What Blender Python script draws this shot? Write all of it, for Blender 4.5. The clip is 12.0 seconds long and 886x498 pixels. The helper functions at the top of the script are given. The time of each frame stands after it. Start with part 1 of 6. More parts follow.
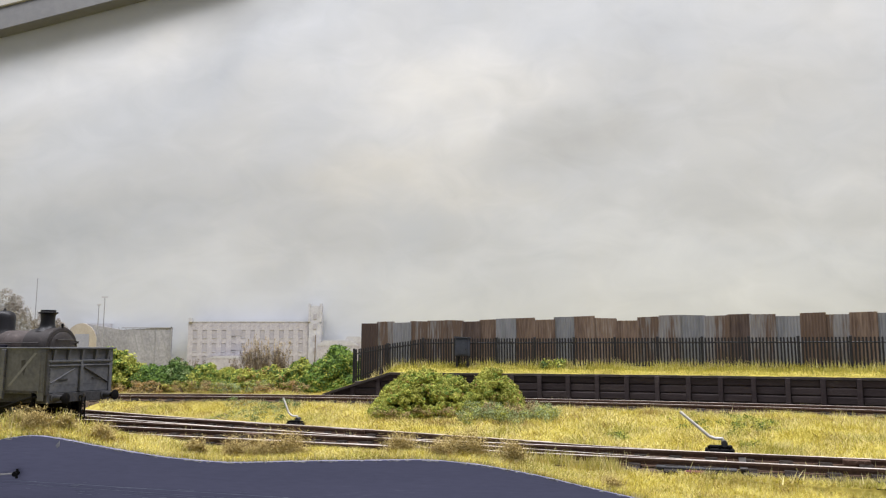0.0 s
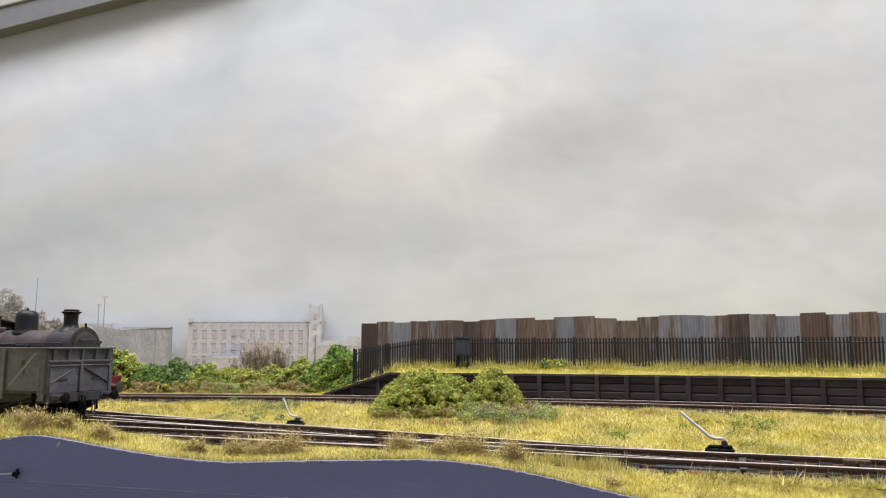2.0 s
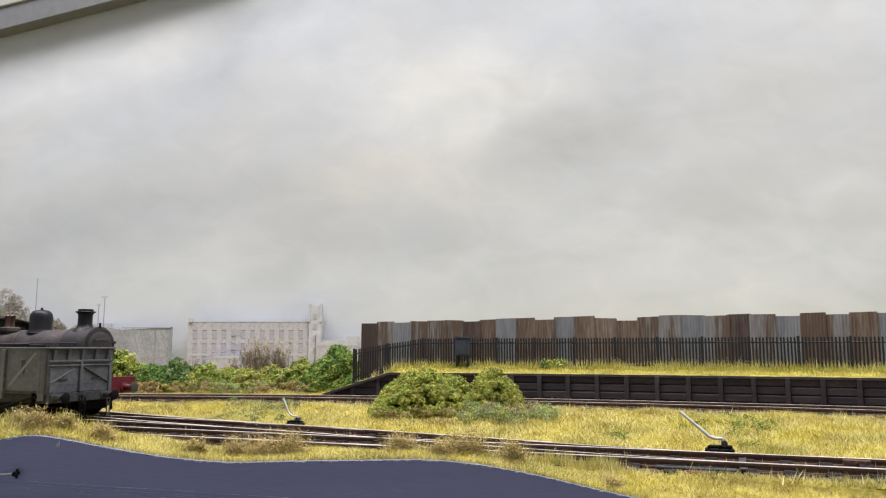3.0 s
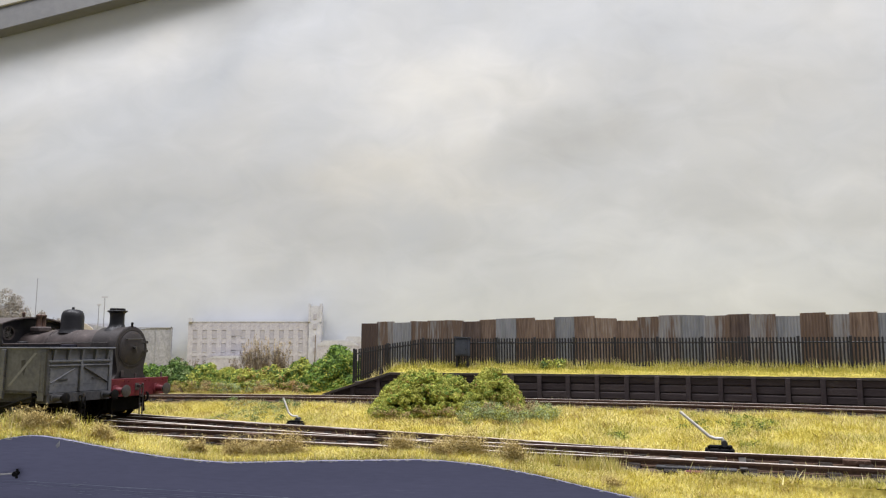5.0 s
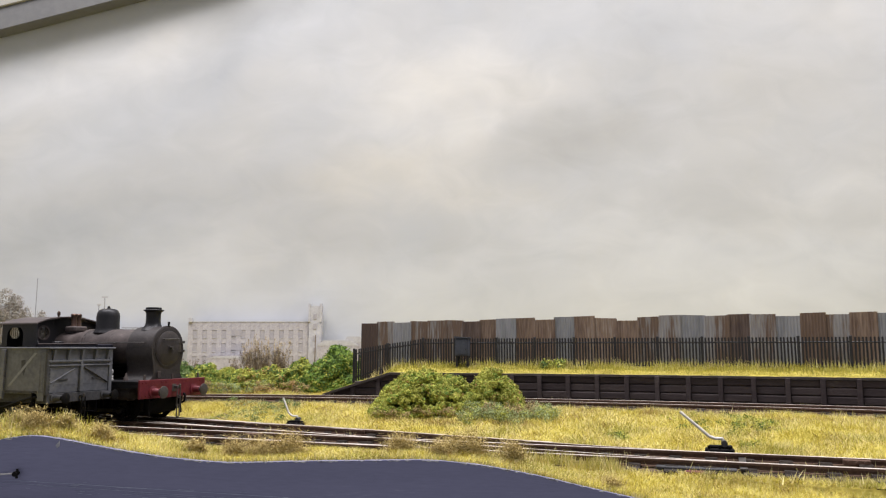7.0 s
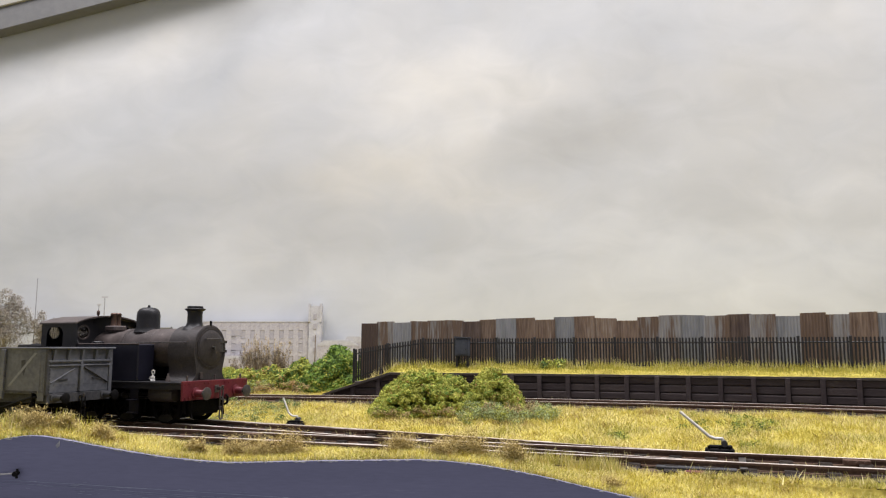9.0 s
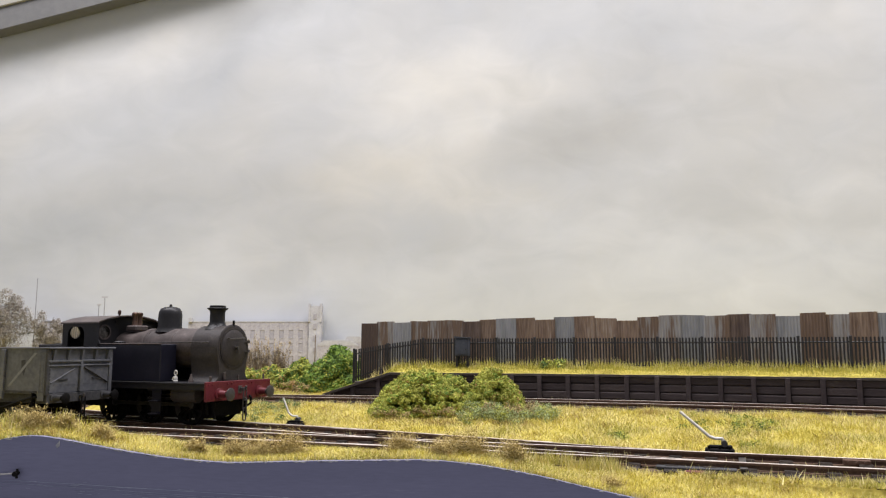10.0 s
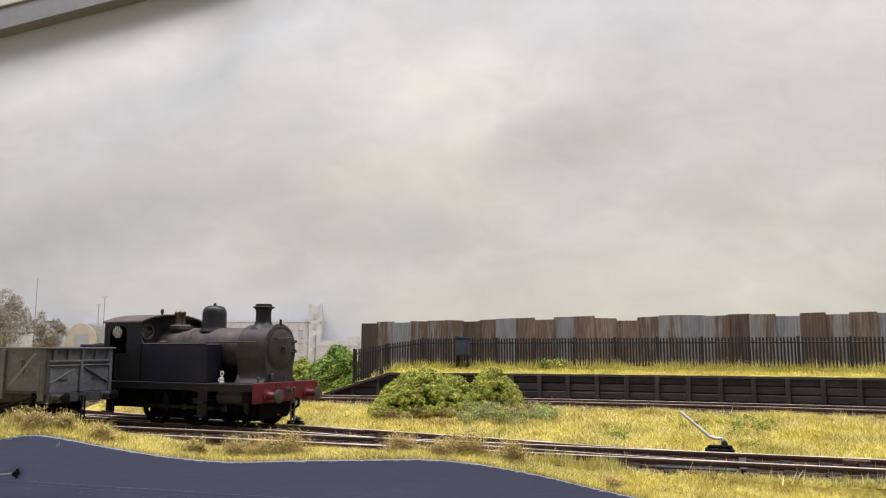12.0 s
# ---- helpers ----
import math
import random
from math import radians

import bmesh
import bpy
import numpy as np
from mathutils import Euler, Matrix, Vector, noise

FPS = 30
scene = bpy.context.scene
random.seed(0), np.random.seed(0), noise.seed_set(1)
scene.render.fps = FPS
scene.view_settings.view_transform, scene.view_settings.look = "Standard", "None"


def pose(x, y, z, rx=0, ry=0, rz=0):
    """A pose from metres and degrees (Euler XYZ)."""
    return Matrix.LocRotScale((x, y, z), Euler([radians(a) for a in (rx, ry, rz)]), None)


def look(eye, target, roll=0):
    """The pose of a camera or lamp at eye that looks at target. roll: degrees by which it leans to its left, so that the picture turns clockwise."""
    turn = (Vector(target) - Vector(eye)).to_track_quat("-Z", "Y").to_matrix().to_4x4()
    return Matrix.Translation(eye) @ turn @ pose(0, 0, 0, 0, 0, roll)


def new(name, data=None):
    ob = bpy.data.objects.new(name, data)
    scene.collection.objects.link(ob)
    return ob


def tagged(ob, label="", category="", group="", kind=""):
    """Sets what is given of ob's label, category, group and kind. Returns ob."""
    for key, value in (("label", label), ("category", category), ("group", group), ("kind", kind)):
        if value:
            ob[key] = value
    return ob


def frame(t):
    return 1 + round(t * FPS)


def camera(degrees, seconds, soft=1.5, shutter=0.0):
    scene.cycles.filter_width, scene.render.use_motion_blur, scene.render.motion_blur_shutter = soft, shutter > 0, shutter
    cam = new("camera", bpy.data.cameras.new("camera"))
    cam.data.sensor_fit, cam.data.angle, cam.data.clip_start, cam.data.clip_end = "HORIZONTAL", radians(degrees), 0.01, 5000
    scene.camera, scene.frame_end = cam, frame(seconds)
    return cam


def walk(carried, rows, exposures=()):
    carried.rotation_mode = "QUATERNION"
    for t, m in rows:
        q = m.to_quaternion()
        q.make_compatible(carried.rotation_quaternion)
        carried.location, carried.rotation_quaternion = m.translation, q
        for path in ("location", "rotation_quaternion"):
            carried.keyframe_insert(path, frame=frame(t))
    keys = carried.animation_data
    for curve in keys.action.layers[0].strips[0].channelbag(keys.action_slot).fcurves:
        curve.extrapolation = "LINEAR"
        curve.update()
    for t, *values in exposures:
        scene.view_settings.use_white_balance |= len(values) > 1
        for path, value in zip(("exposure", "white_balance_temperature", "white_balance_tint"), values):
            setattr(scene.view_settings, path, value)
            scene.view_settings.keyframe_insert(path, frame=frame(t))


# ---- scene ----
# Everything is planned in full-size metres and made at the 4 mm to the foot scale of the model.
S = 1 / 76.2
EYE = 2.18

cam = camera(60.29, 12.0, soft=1.2)


def at(x, y, z, rx=0, ry=0, rz=0):
    return pose(x * S, y * S, z * S, rx, ry, rz)


walk(cam, [(0.0, at(0, 0, EYE, 97.386)), (12.0, at(0, 0, EYE, 97.386))], [(0.0, 0.0, 6500, 10), (6.4, 0.0, 6500, 10), (7.0, 0.0, 6720, 11.5), (12.0, 0.0, 6720, 11.5)])

# ---- light: the room's soft light and the layout's lamps overhead ----
world = bpy.data.worlds.new("room_light")
scene.world = world
world.use_nodes = True
world.node_tree.nodes["Background"].inputs[0].default_value = (0.92, 0.95, 1.07, 1)
world.node_tree.nodes["Background"].inputs[1].default_value = 0.47


def area_lamp(name, x, y, z, target, sx, sy, watts, colour):
    data = bpy.data.lights.new(name, "AREA")
    data.shape, data.size, data.size_y, data.energy, data.color = "RECTANGLE", sx * S, sy * S, watts, colour
    ob = new(name, data)
    ob.matrix_basis = look((x * S, y * S, z * S), (target[0] * S, target[1] * S, target[2] * S))
    return tagged(ob, "long overhead lighting strip above the layout", "lamp", kind="structure")


area_lamp("layout_lamp", 2, 22, 74, (2, 26, 0), 120, 24, 29.5, (0.985, 0.98, 1.045))

# ---- materials ----


def material(name, a, b, rough=0.8, metal=0.0, fine=18.0, coarse=2.2, bump=0.15, c=None, stretch=(1, 1, 1), island=0.0, piece=0.0, spread=(0.38, 0.62), spec=0.3):
    """Two tones mixed by a coarse and a fine noise, with relief; a third tone for wear. Sizes in full-size metres."""
    m = bpy.data.materials.new(name)
    m.use_nodes = True
    nt = m.node_tree
    n, l = nt.nodes, nt.links
    p = n["Principled BSDF"]
    p.inputs["Roughness"].default_value, p.inputs["Metallic"].default_value = rough, metal
    p.inputs["Specular IOR Level"].default_value = spec
    co = n.new("ShaderNodeTexCoord")
    mp = n.new("ShaderNodeMapping")
    mp.inputs["Scale"].default_value = tuple(s / S for s in stretch)
    l.new(co.outputs["Object"], mp.inputs["Vector"])
    if piece:
        own = n.new("ShaderNodeObjectInfo")
        shift = n.new("ShaderNodeMath")
        shift.operation, shift.inputs[1].default_value = "MULTIPLY", 61.0
        l.new(own.outputs["Random"], shift.inputs[0])
        l.new(shift.outputs[0], mp.inputs["Location"])
    tex = []
    for sc, det in ((coarse, 3), (fine, 5)):
        t = n.new("ShaderNodeTexNoise")
        t.inputs["Scale"].default_value, t.inputs["Detail"].default_value = sc, det
        l.new(mp.outputs["Vector"], t.inputs["Vector"])
        tex.append(t)
    add = n.new("ShaderNodeMath")
    add.operation = "MULTIPLY_ADD"
    add.inputs[1].default_value, add.inputs[2].default_value = 0.55, 0.0
    l.new(tex[0].outputs["Fac"], add.inputs[0])
    add2 = n.new("ShaderNodeMath")
    add2.operation = "MULTIPLY_ADD"
    add2.inputs[1].default_value = 0.45
    l.new(tex[1].outputs["Fac"], add2.inputs[0])
    l.new(add.outputs[0], add2.inputs[2])
    fac = add2.outputs[0]
    for amount, node, sock in ((island, "ShaderNodeNewGeometry", "Random Per Island"), (piece, "ShaderNodeObjectInfo", "Random")):
        if amount:
            r = n.new(node)
            k = n.new("ShaderNodeMath")
            k.operation = "MULTIPLY_ADD"
            k.inputs[1].default_value = amount
            l.new(r.outputs[sock], k.inputs[0])
            k2 = n.new("ShaderNodeMath")
            k2.operation = "SUBTRACT"
            k2.inputs[1].default_value = amount / 2
            l.new(fac, k.inputs[2])
            l.new(k.outputs[0], k2.inputs[0])
            fac = k2.outputs[0]
    ramp = n.new("ShaderNodeValToRGB")
    e = ramp.color_ramp.elements
    e[0].position, e[1].position = spread
    e[0].color, e[1].color = (*a, 1), (*b, 1)
    if c:
        x = ramp.color_ramp.elements.new(spread[1] + 0.1)
        x.color = (*c, 1)
    l.new(fac, ramp.inputs["Fac"])
    l.new(ramp.outputs["Color"], p.inputs["Base Color"])
    if bump:
        bp = n.new("ShaderNodeBump")
        bp.inputs["Strength"].default_value, bp.inputs["Distance"].default_value = bump, 0.05 * S
        l.new(tex[1].outputs["Fac"], bp.inputs["Height"])
        l.new(bp.outputs["Normal"], p.inputs["Normal"])
    return m


LOCO_BLACK = material("weathered_black_paint", (0.0065, 0.0062, 0.0075), (0.0135, 0.0127, 0.0145), 0.45, c=(0.027, 0.023, 0.022), bump=0.06, spec=0.25)
LOCO_BROWN = material("sooty_brown_black", (0.04, 0.031, 0.029), (0.078, 0.062, 0.057), 0.5, c=(0.13, 0.105, 0.094), bump=0.08)
LOCO_SMOKEBOX = material("heat_browned_smokebox", (0.022, 0.0185, 0.0182), (0.04, 0.034, 0.0325), 0.5, c=(0.075, 0.062, 0.056), bump=0.12)
TANK_BLUE = material("blue_black_paint", (0.0065, 0.0065, 0.0125), (0.0115, 0.0115, 0.02), 0.4, c=(0.02, 0.019, 0.025), bump=0.04, spec=0.25)
GEAR_BLACK = material("oily_underframe_black", (0.002, 0.002, 0.002), (0.006, 0.005, 0.005), 0.7, bump=0.2, spec=0.12)
BEAM_RED = material("dull_red_paint", (0.078, 0.009, 0.013), (0.122, 0.0145, 0.02), 0.5, c=(0.06, 0.02, 0.02), bump=0.1)
COPPER = material("tarnished_copper", (0.06, 0.038, 0.03), (0.13, 0.08, 0.06), 0.4, 0.7, bump=0.1)
STEEL = material("bright_worn_steel", (0.32, 0.31, 0.3), (0.5, 0.48, 0.46), 0.35, 0.85, bump=0.05)
DARK_STEEL = material("dark_oiled_steel", (0.05, 0.047, 0.045), (0.1, 0.09, 0.085), 0.45, 0.5, bump=0.1)
LAMP_WHITE = material("chipped_white_paint", (0.42, 0.41, 0.39), (0.6, 0.59, 0.56), 0.5)
GLASS = bpy.data.materials.new("cab_glass")
GLASS.use_nodes = True
GLASS.node_tree.nodes["Principled BSDF"].inputs["Base Color"].default_value = (0.75, 0.72, 0.62, 1)
GLASS.node_tree.nodes["Principled BSDF"].inputs["Transmission Weight"].default_value = 1.0
GLASS.node_tree.nodes["Principled BSDF"].inputs["Roughness"].default_value = 0.1
WAGON_GREY = material("weathered_wagon_grey", (0.066, 0.069, 0.079), (0.115, 0.118, 0.128), 0.65, c=(0.065, 0.058, 0.056), fine=9, coarse=1.3, bump=0.1)
WAGON_DARK = material("grimy_wagon_grey", (0.026, 0.026, 0.028), (0.054, 0.054, 0.057), 0.75, c=(0.045, 0.038, 0.034), bump=0.15)
WAGON_PALE = material("faded_white_stripe", (0.13, 0.134, 0.142), (0.2, 0.204, 0.21), 0.8, bump=0.1)
WAGON_IN = material("rusty_wagon_inside", (0.07, 0.045, 0.032), (0.12, 0.08, 0.055), 0.9)
RAIL_SIDE = material("rusty_rail", (0.075, 0.042, 0.028), (0.13, 0.078, 0.053), 0.8, bump=0.2)
# polished rail tops: the reflected sky is painted in as a pale colour
RAIL_TOP = material("polished_rail_sheen", (0.46, 0.41, 0.36), (0.66, 0.6, 0.53), 0.5, 0.2, bump=0.05, stretch=(0.4, 0.4, 0.4))
SLEEPER = material("creosoted_timber", (0.016, 0.012, 0.009), (0.036, 0.027, 0.021), 0.95, piece=0.3, bump=0.4)
BALLAST = material("brown_ash_ballast", (0.05, 0.034, 0.022), (0.12, 0.085, 0.05), 0.95, fine=11, bump=0.9, c=(0.17, 0.13, 0.08))
EARTH = material("straw_coloured_earth", (0.28, 0.22, 0.045), (0.46, 0.385, 0.08), 0.95, fine=8, coarse=0.9, bump=0.9, c=(0.5, 0.44, 0.1))
GRASS = material("straw_static_grass", (0.39, 0.325, 0.057), (0.68, 0.59, 0.125), 0.85, fine=1.6, coarse=0.45, bump=0, island=0.32, c=(0.75, 0.69, 0.32), spread=(0.25, 0.56))
GRASS_PALE = material("bleached_static_grass", (0.52, 0.44, 0.16), (0.76, 0.67, 0.32), 0.85, fine=3.0, coarse=0.6, bump=0, island=0.4, c=(0.56, 0.47, 0.26), spread=(0.25, 0.6))
GRASS_GREEN = material("olive_static_grass", (0.27, 0.26, 0.04), (0.48, 0.45, 0.08), 0.85, fine=3.0, coarse=0.6, bump=0, island=0.35)
GRASS_BROWN = material("withered_brown_grass", (0.26, 0.18, 0.06), (0.5, 0.38, 0.13), 0.9, fine=3.0, coarse=0.7, bump=0, island=0.4, c=(0.44, 0.4, 0.12))
SCRUB = material("dead_brown_scrub", (0.33, 0.25, 0.095), (0.54, 0.43, 0.175), 0.9, fine=5, bump=0, island=0.4)
LEAF = material("fresh_green_foliage", (0.06, 0.125, 0.016), (0.23, 0.345, 0.05), 0.75, fine=6, coarse=1.6, bump=0, island=0.3, c=(0.32, 0.43, 0.11), spread=(0.3, 0.74))
LEAF_OLIVE = material("olive_green_foliage", (0.18, 0.195, 0.026), (0.52, 0.53, 0.1), 0.75, fine=6, coarse=1.6, bump=0, island=0.32, c=(0.64, 0.63, 0.23), spread=(0.3, 0.72))
LEAF_DARK = material("dark_green_foliage", (0.045, 0.09, 0.02), (0.13, 0.21, 0.045), 0.75, fine=6, coarse=1.6, bump=0, island=0.34)
LEAF_MINT = material("grey_green_weeds", (0.14, 0.17, 0.06), (0.36, 0.42, 0.2), 0.8, fine=6, bump=0, island=0.5)
LEAF_RED = material("russet_foliage", (0.24, 0.13, 0.04), (0.46, 0.29, 0.1), 0.8, bump=0, island=0.45)
TWIG = material("grey_brown_twigs", (0.12, 0.09, 0.065), (0.24, 0.19, 0.14), 0.9, bump=0, island=0.3)
# skyline trees: the haze of distance is mixed into this twig colour
TWIG_PALE = material("pale_hazy_twigs", (0.19, 0.167, 0.142), (0.36, 0.325, 0.28), 0.95, bump=0, island=0.5)
TWIG_STRAW = material("straw_coloured_twigs", (0.3, 0.24, 0.16), (0.52, 0.44, 0.31), 0.95, bump=0, island=0.5)
FASCIA = material("slate_blue_fascia_paint", (0.148, 0.149, 0.222), (0.168, 0.168, 0.248), 0.55, fine=14, coarse=0.8, bump=0.12, stretch=(0.35, 1, 2.6), c=(0.235, 0.232, 0.3))
FASCIA_EDGE = material("scuffed_pale_edge", (0.2, 0.2, 0.22), (0.5, 0.49, 0.46), 0.8, fine=8, bump=0.3)
FASCIA_STREAK = material("pale_blue_grey_scuff", (0.21, 0.23, 0.31), (0.33, 0.35, 0.43), 0.6, fine=6, bump=0.1)
FASCIA_DARK = material("shadow_gap_black", (0.02, 0.02, 0.026), (0.03, 0.03, 0.036), 0.8)
PLANK = material("tarred_timber", (0.033, 0.024, 0.025), (0.054, 0.041, 0.04), 0.75, piece=0.22, stretch=(0.5, 0.5, 3), c=(0.085, 0.069, 0.064), bump=0.3)
DEAD_LEAF = material("withered_undergrowth", (0.2, 0.145, 0.065), (0.42, 0.315, 0.14), 0.9, bump=0, island=0.45)
ROD_STEEL = material("oil_blackened_steel", (0.012, 0.011, 0.011), (0.03, 0.027, 0.026), 0.4, 0.4, bump=0.1)
COPING = material("weathered_coping_timber", (0.04, 0.032, 0.028), (0.075, 0.062, 0.054), 0.85, bump=0.3)
IRON = material("black_iron_paint", (0.012, 0.012, 0.014), (0.024, 0.023, 0.024), 0.55, bump=0.1)
CABINET = material("blue_grey_cabinet_paint", (0.035, 0.04, 0.055), (0.055, 0.062, 0.08), 0.55)
RUST = material("rusted_corrugated_iron", (0.115, 0.076, 0.054), (0.205, 0.146, 0.108), 0.85, fine=6, coarse=0.9, stretch=(2.8, 2.8, 0.3), c=(0.26, 0.215, 0.18), piece=0.16, spread=(0.4, 0.56), bump=0.15)
RUST_DARK = material("dark_rusted_iron", (0.066, 0.045, 0.037), (0.12, 0.086, 0.07), 0.85, fine=6, coarse=0.9, stretch=(2.8, 2.8, 0.3), c=(0.22, 0.18, 0.155), piece=0.16, spread=(0.4, 0.58), bump=0.15)
GALV = material("dull_galvanised_iron", (0.17, 0.172, 0.178), (0.255, 0.257, 0.265), 0.6, 0.2, fine=6, coarse=0.9, stretch=(2.4, 2.4, 0.3), piece=0.16, c=(0.2, 0.175, 0.155), bump=0.1)
GALV_RUSTY = material("rust_streaked_galvanised_iron", (0.13, 0.088, 0.063), (0.215, 0.2, 0.19), 0.75, 0.1, fine=4.5, coarse=0.8, stretch=(3.2, 3.2, 0.26), piece=0.12, spread=(0.485, 0.57), c=(0.25, 0.243, 0.24), bump=0.15)
# distant buildings: haze is painted in as pale, low-contrast colours
HAZE_WALL = material("haze_paled_mauve_brick", (0.315, 0.3, 0.318), (0.43, 0.412, 0.43), 0.95, fine=9, coarse=2.5, bump=0.05)
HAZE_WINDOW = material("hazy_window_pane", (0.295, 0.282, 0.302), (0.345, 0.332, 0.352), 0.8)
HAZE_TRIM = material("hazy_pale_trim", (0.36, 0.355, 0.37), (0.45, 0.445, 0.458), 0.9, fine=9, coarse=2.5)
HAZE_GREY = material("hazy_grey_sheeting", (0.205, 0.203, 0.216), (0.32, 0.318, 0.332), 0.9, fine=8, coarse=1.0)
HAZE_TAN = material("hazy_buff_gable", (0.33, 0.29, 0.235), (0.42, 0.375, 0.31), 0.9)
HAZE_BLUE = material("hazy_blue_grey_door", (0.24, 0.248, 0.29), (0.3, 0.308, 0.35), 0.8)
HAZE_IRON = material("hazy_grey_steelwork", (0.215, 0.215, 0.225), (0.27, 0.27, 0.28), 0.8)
# pelmet board: the shade of its underside is painted in as dark grey
PELMET = material("shade_grey_pelmet_board", (0.115, 0.115, 0.115), (0.135, 0.135, 0.134), 0.7, bump=0.02)
PELMET_EDGE = material("cream_painted_edge", (0.27, 0.26, 0.23), (0.33, 0.32, 0.285), 0.6)


def sky_material():
    """Painted clouds: brushed noise and broad soft patches, lighter or darker and warmer or cooler, in metres across
    the board. Two of the patches even out the lamplight.
    """
    m = bpy.data.materials.new("painted_cloudy_sky")
    m.use_nodes = True
    nt = m.node_tree
    n, l = nt.nodes, nt.links
    p = n["Principled BSDF"]
    p.inputs["Roughness"].default_value = 0.95
    p.inputs["Specular IOR Level"].default_value = 0.0
    co = n.new("ShaderNodeTexCoord")
    unit = n.new("ShaderNodeMapping")
    unit.inputs["Scale"].default_value = (1 / S, 1 / S, 1 / S)
    l.new(co.outputs["Object"], unit.inputs["Vector"])

    def noise_tex(scale, detail, sx, sz, turn, twist=0.0, rough=0.5):
        mp = n.new("ShaderNodeMapping")
        mp.inputs["Rotation"].default_value = (0, radians(turn), 0)
        mp.inputs["Scale"].default_value = (sx, 1, sz)
        l.new(unit.outputs["Vector"], mp.inputs["Vector"])
        t = n.new("ShaderNodeTexNoise")
        t.inputs["Scale"].default_value, t.inputs["Detail"].default_value, t.inputs["Roughness"].default_value = scale, detail, rough
        t.inputs["Distortion"].default_value = twist
        l.new(mp.outputs["Vector"], t.inputs["Vector"])
        return t.outputs["Fac"]

    def calc(op, a, b, c=None):
        k = n.new("ShaderNodeMath")
        k.operation = op
        for i, v in enumerate((a, b, c)):
            if isinstance(v, (int, float)):
                k.inputs[i].default_value = v
            elif v is not None:
                l.new(v, k.inputs[i])
        return k.outputs[0]

    # the patches' edges wander
    wander = n.new("ShaderNodeTexNoise")
    wander.inputs["Scale"].default_value, wander.inputs["Detail"].default_value = 0.3, 5
    l.new(unit.outputs["Vector"], wander.inputs["Vector"])
    off = n.new("ShaderNodeVectorMath")
    off.operation = "MULTIPLY_ADD"
    off.inputs[1].default_value, off.inputs[2].default_value = (3.4, 0, 2.8), (-1.7, 0, -1.4)
    l.new(wander.outputs["Color"], off.inputs[0])
    moved = n.new("ShaderNodeVectorMath")
    l.new(unit.outputs["Vector"], moved.inputs[0])
    l.new(off.outputs["Vector"], moved.inputs[1])

    light = calc("MULTIPLY_ADD", noise_tex(0.11, 4, 0.7, 1.3, 25, 0.6), 0.3, -0.15)
    light = calc("ADD", light, calc("MULTIPLY_ADD", noise_tex(0.33, 8, 0.75, 1.4, 30, 0.9, 0.56), 0.42, -0.22))
    warmth = calc("MULTIPLY_ADD", noise_tex(0.16, 4, 1, 1, 10, 0.5), 0.8, -0.4)
    for x, z, a, b, turn, gain, warm in SKY_PATCHES:
        mp = n.new("ShaderNodeMapping")
        mp.vector_type = "TEXTURE"
        mp.inputs["Location"].default_value = (x, 0, z)
        mp.inputs["Rotation"].default_value = (0, radians(-turn), 0)
        mp.inputs["Scale"].default_value = (a, 1000, b)
        l.new(moved.outputs["Vector"], mp.inputs["Vector"])
        ln = n.new("ShaderNodeVectorMath")
        ln.operation = "LENGTH"
        l.new(mp.outputs["Vector"], ln.inputs[0])
        sm = n.new("ShaderNodeMapRange")
        sm.interpolation_type = "SMOOTHSTEP"
        sm.inputs["From Min"].default_value, sm.inputs["From Max"].default_value = 1.0, 0.0
        l.new(ln.outputs["Value"], sm.inputs["Value"])
        light = calc("MULTIPLY_ADD", sm.outputs["Result"], gain * 1.3, light)
        warmth = calc("MULTIPLY_ADD", sm.outputs["Result"], warm, warmth)
    ramp = n.new("ShaderNodeValToRGB")
    e = ramp.color_ramp.elements
    e[0].position, e[0].color = 0.1, (0.35, 0.355, 0.36, 1)
    e[1].position, e[1].color = 0.9, (0.58, 0.58, 0.58, 1)
    x = ramp.color_ramp.elements.new(0.5)
    x.color = (0.445, 0.449, 0.455, 1)
    l.new(calc("ADD", light, 0.5), ramp.inputs["Fac"])
    tint = n.new("ShaderNodeValToRGB")
    e = tint.color_ramp.elements
    e[0].position, e[0].color = 0.0, (0.955, 0.98, 1.0, 1)
    e[1].position, e[1].color = 1.0, (1.0, 0.975, 0.9, 1)
    l.new(calc("ADD", warmth, 0.4), tint.inputs["Fac"])
    mix = n.new("ShaderNodeMix")
    mix.data_type, mix.blend_type = "RGBA", "MULTIPLY"
    mix.inputs[0].default_value = 1.0
    l.new(ramp.outputs["Color"], mix.inputs[6])
    l.new(tint.outputs["Color"], mix.inputs[7])
    l.new(mix.outputs[2], p.inputs["Base Color"])
    return m


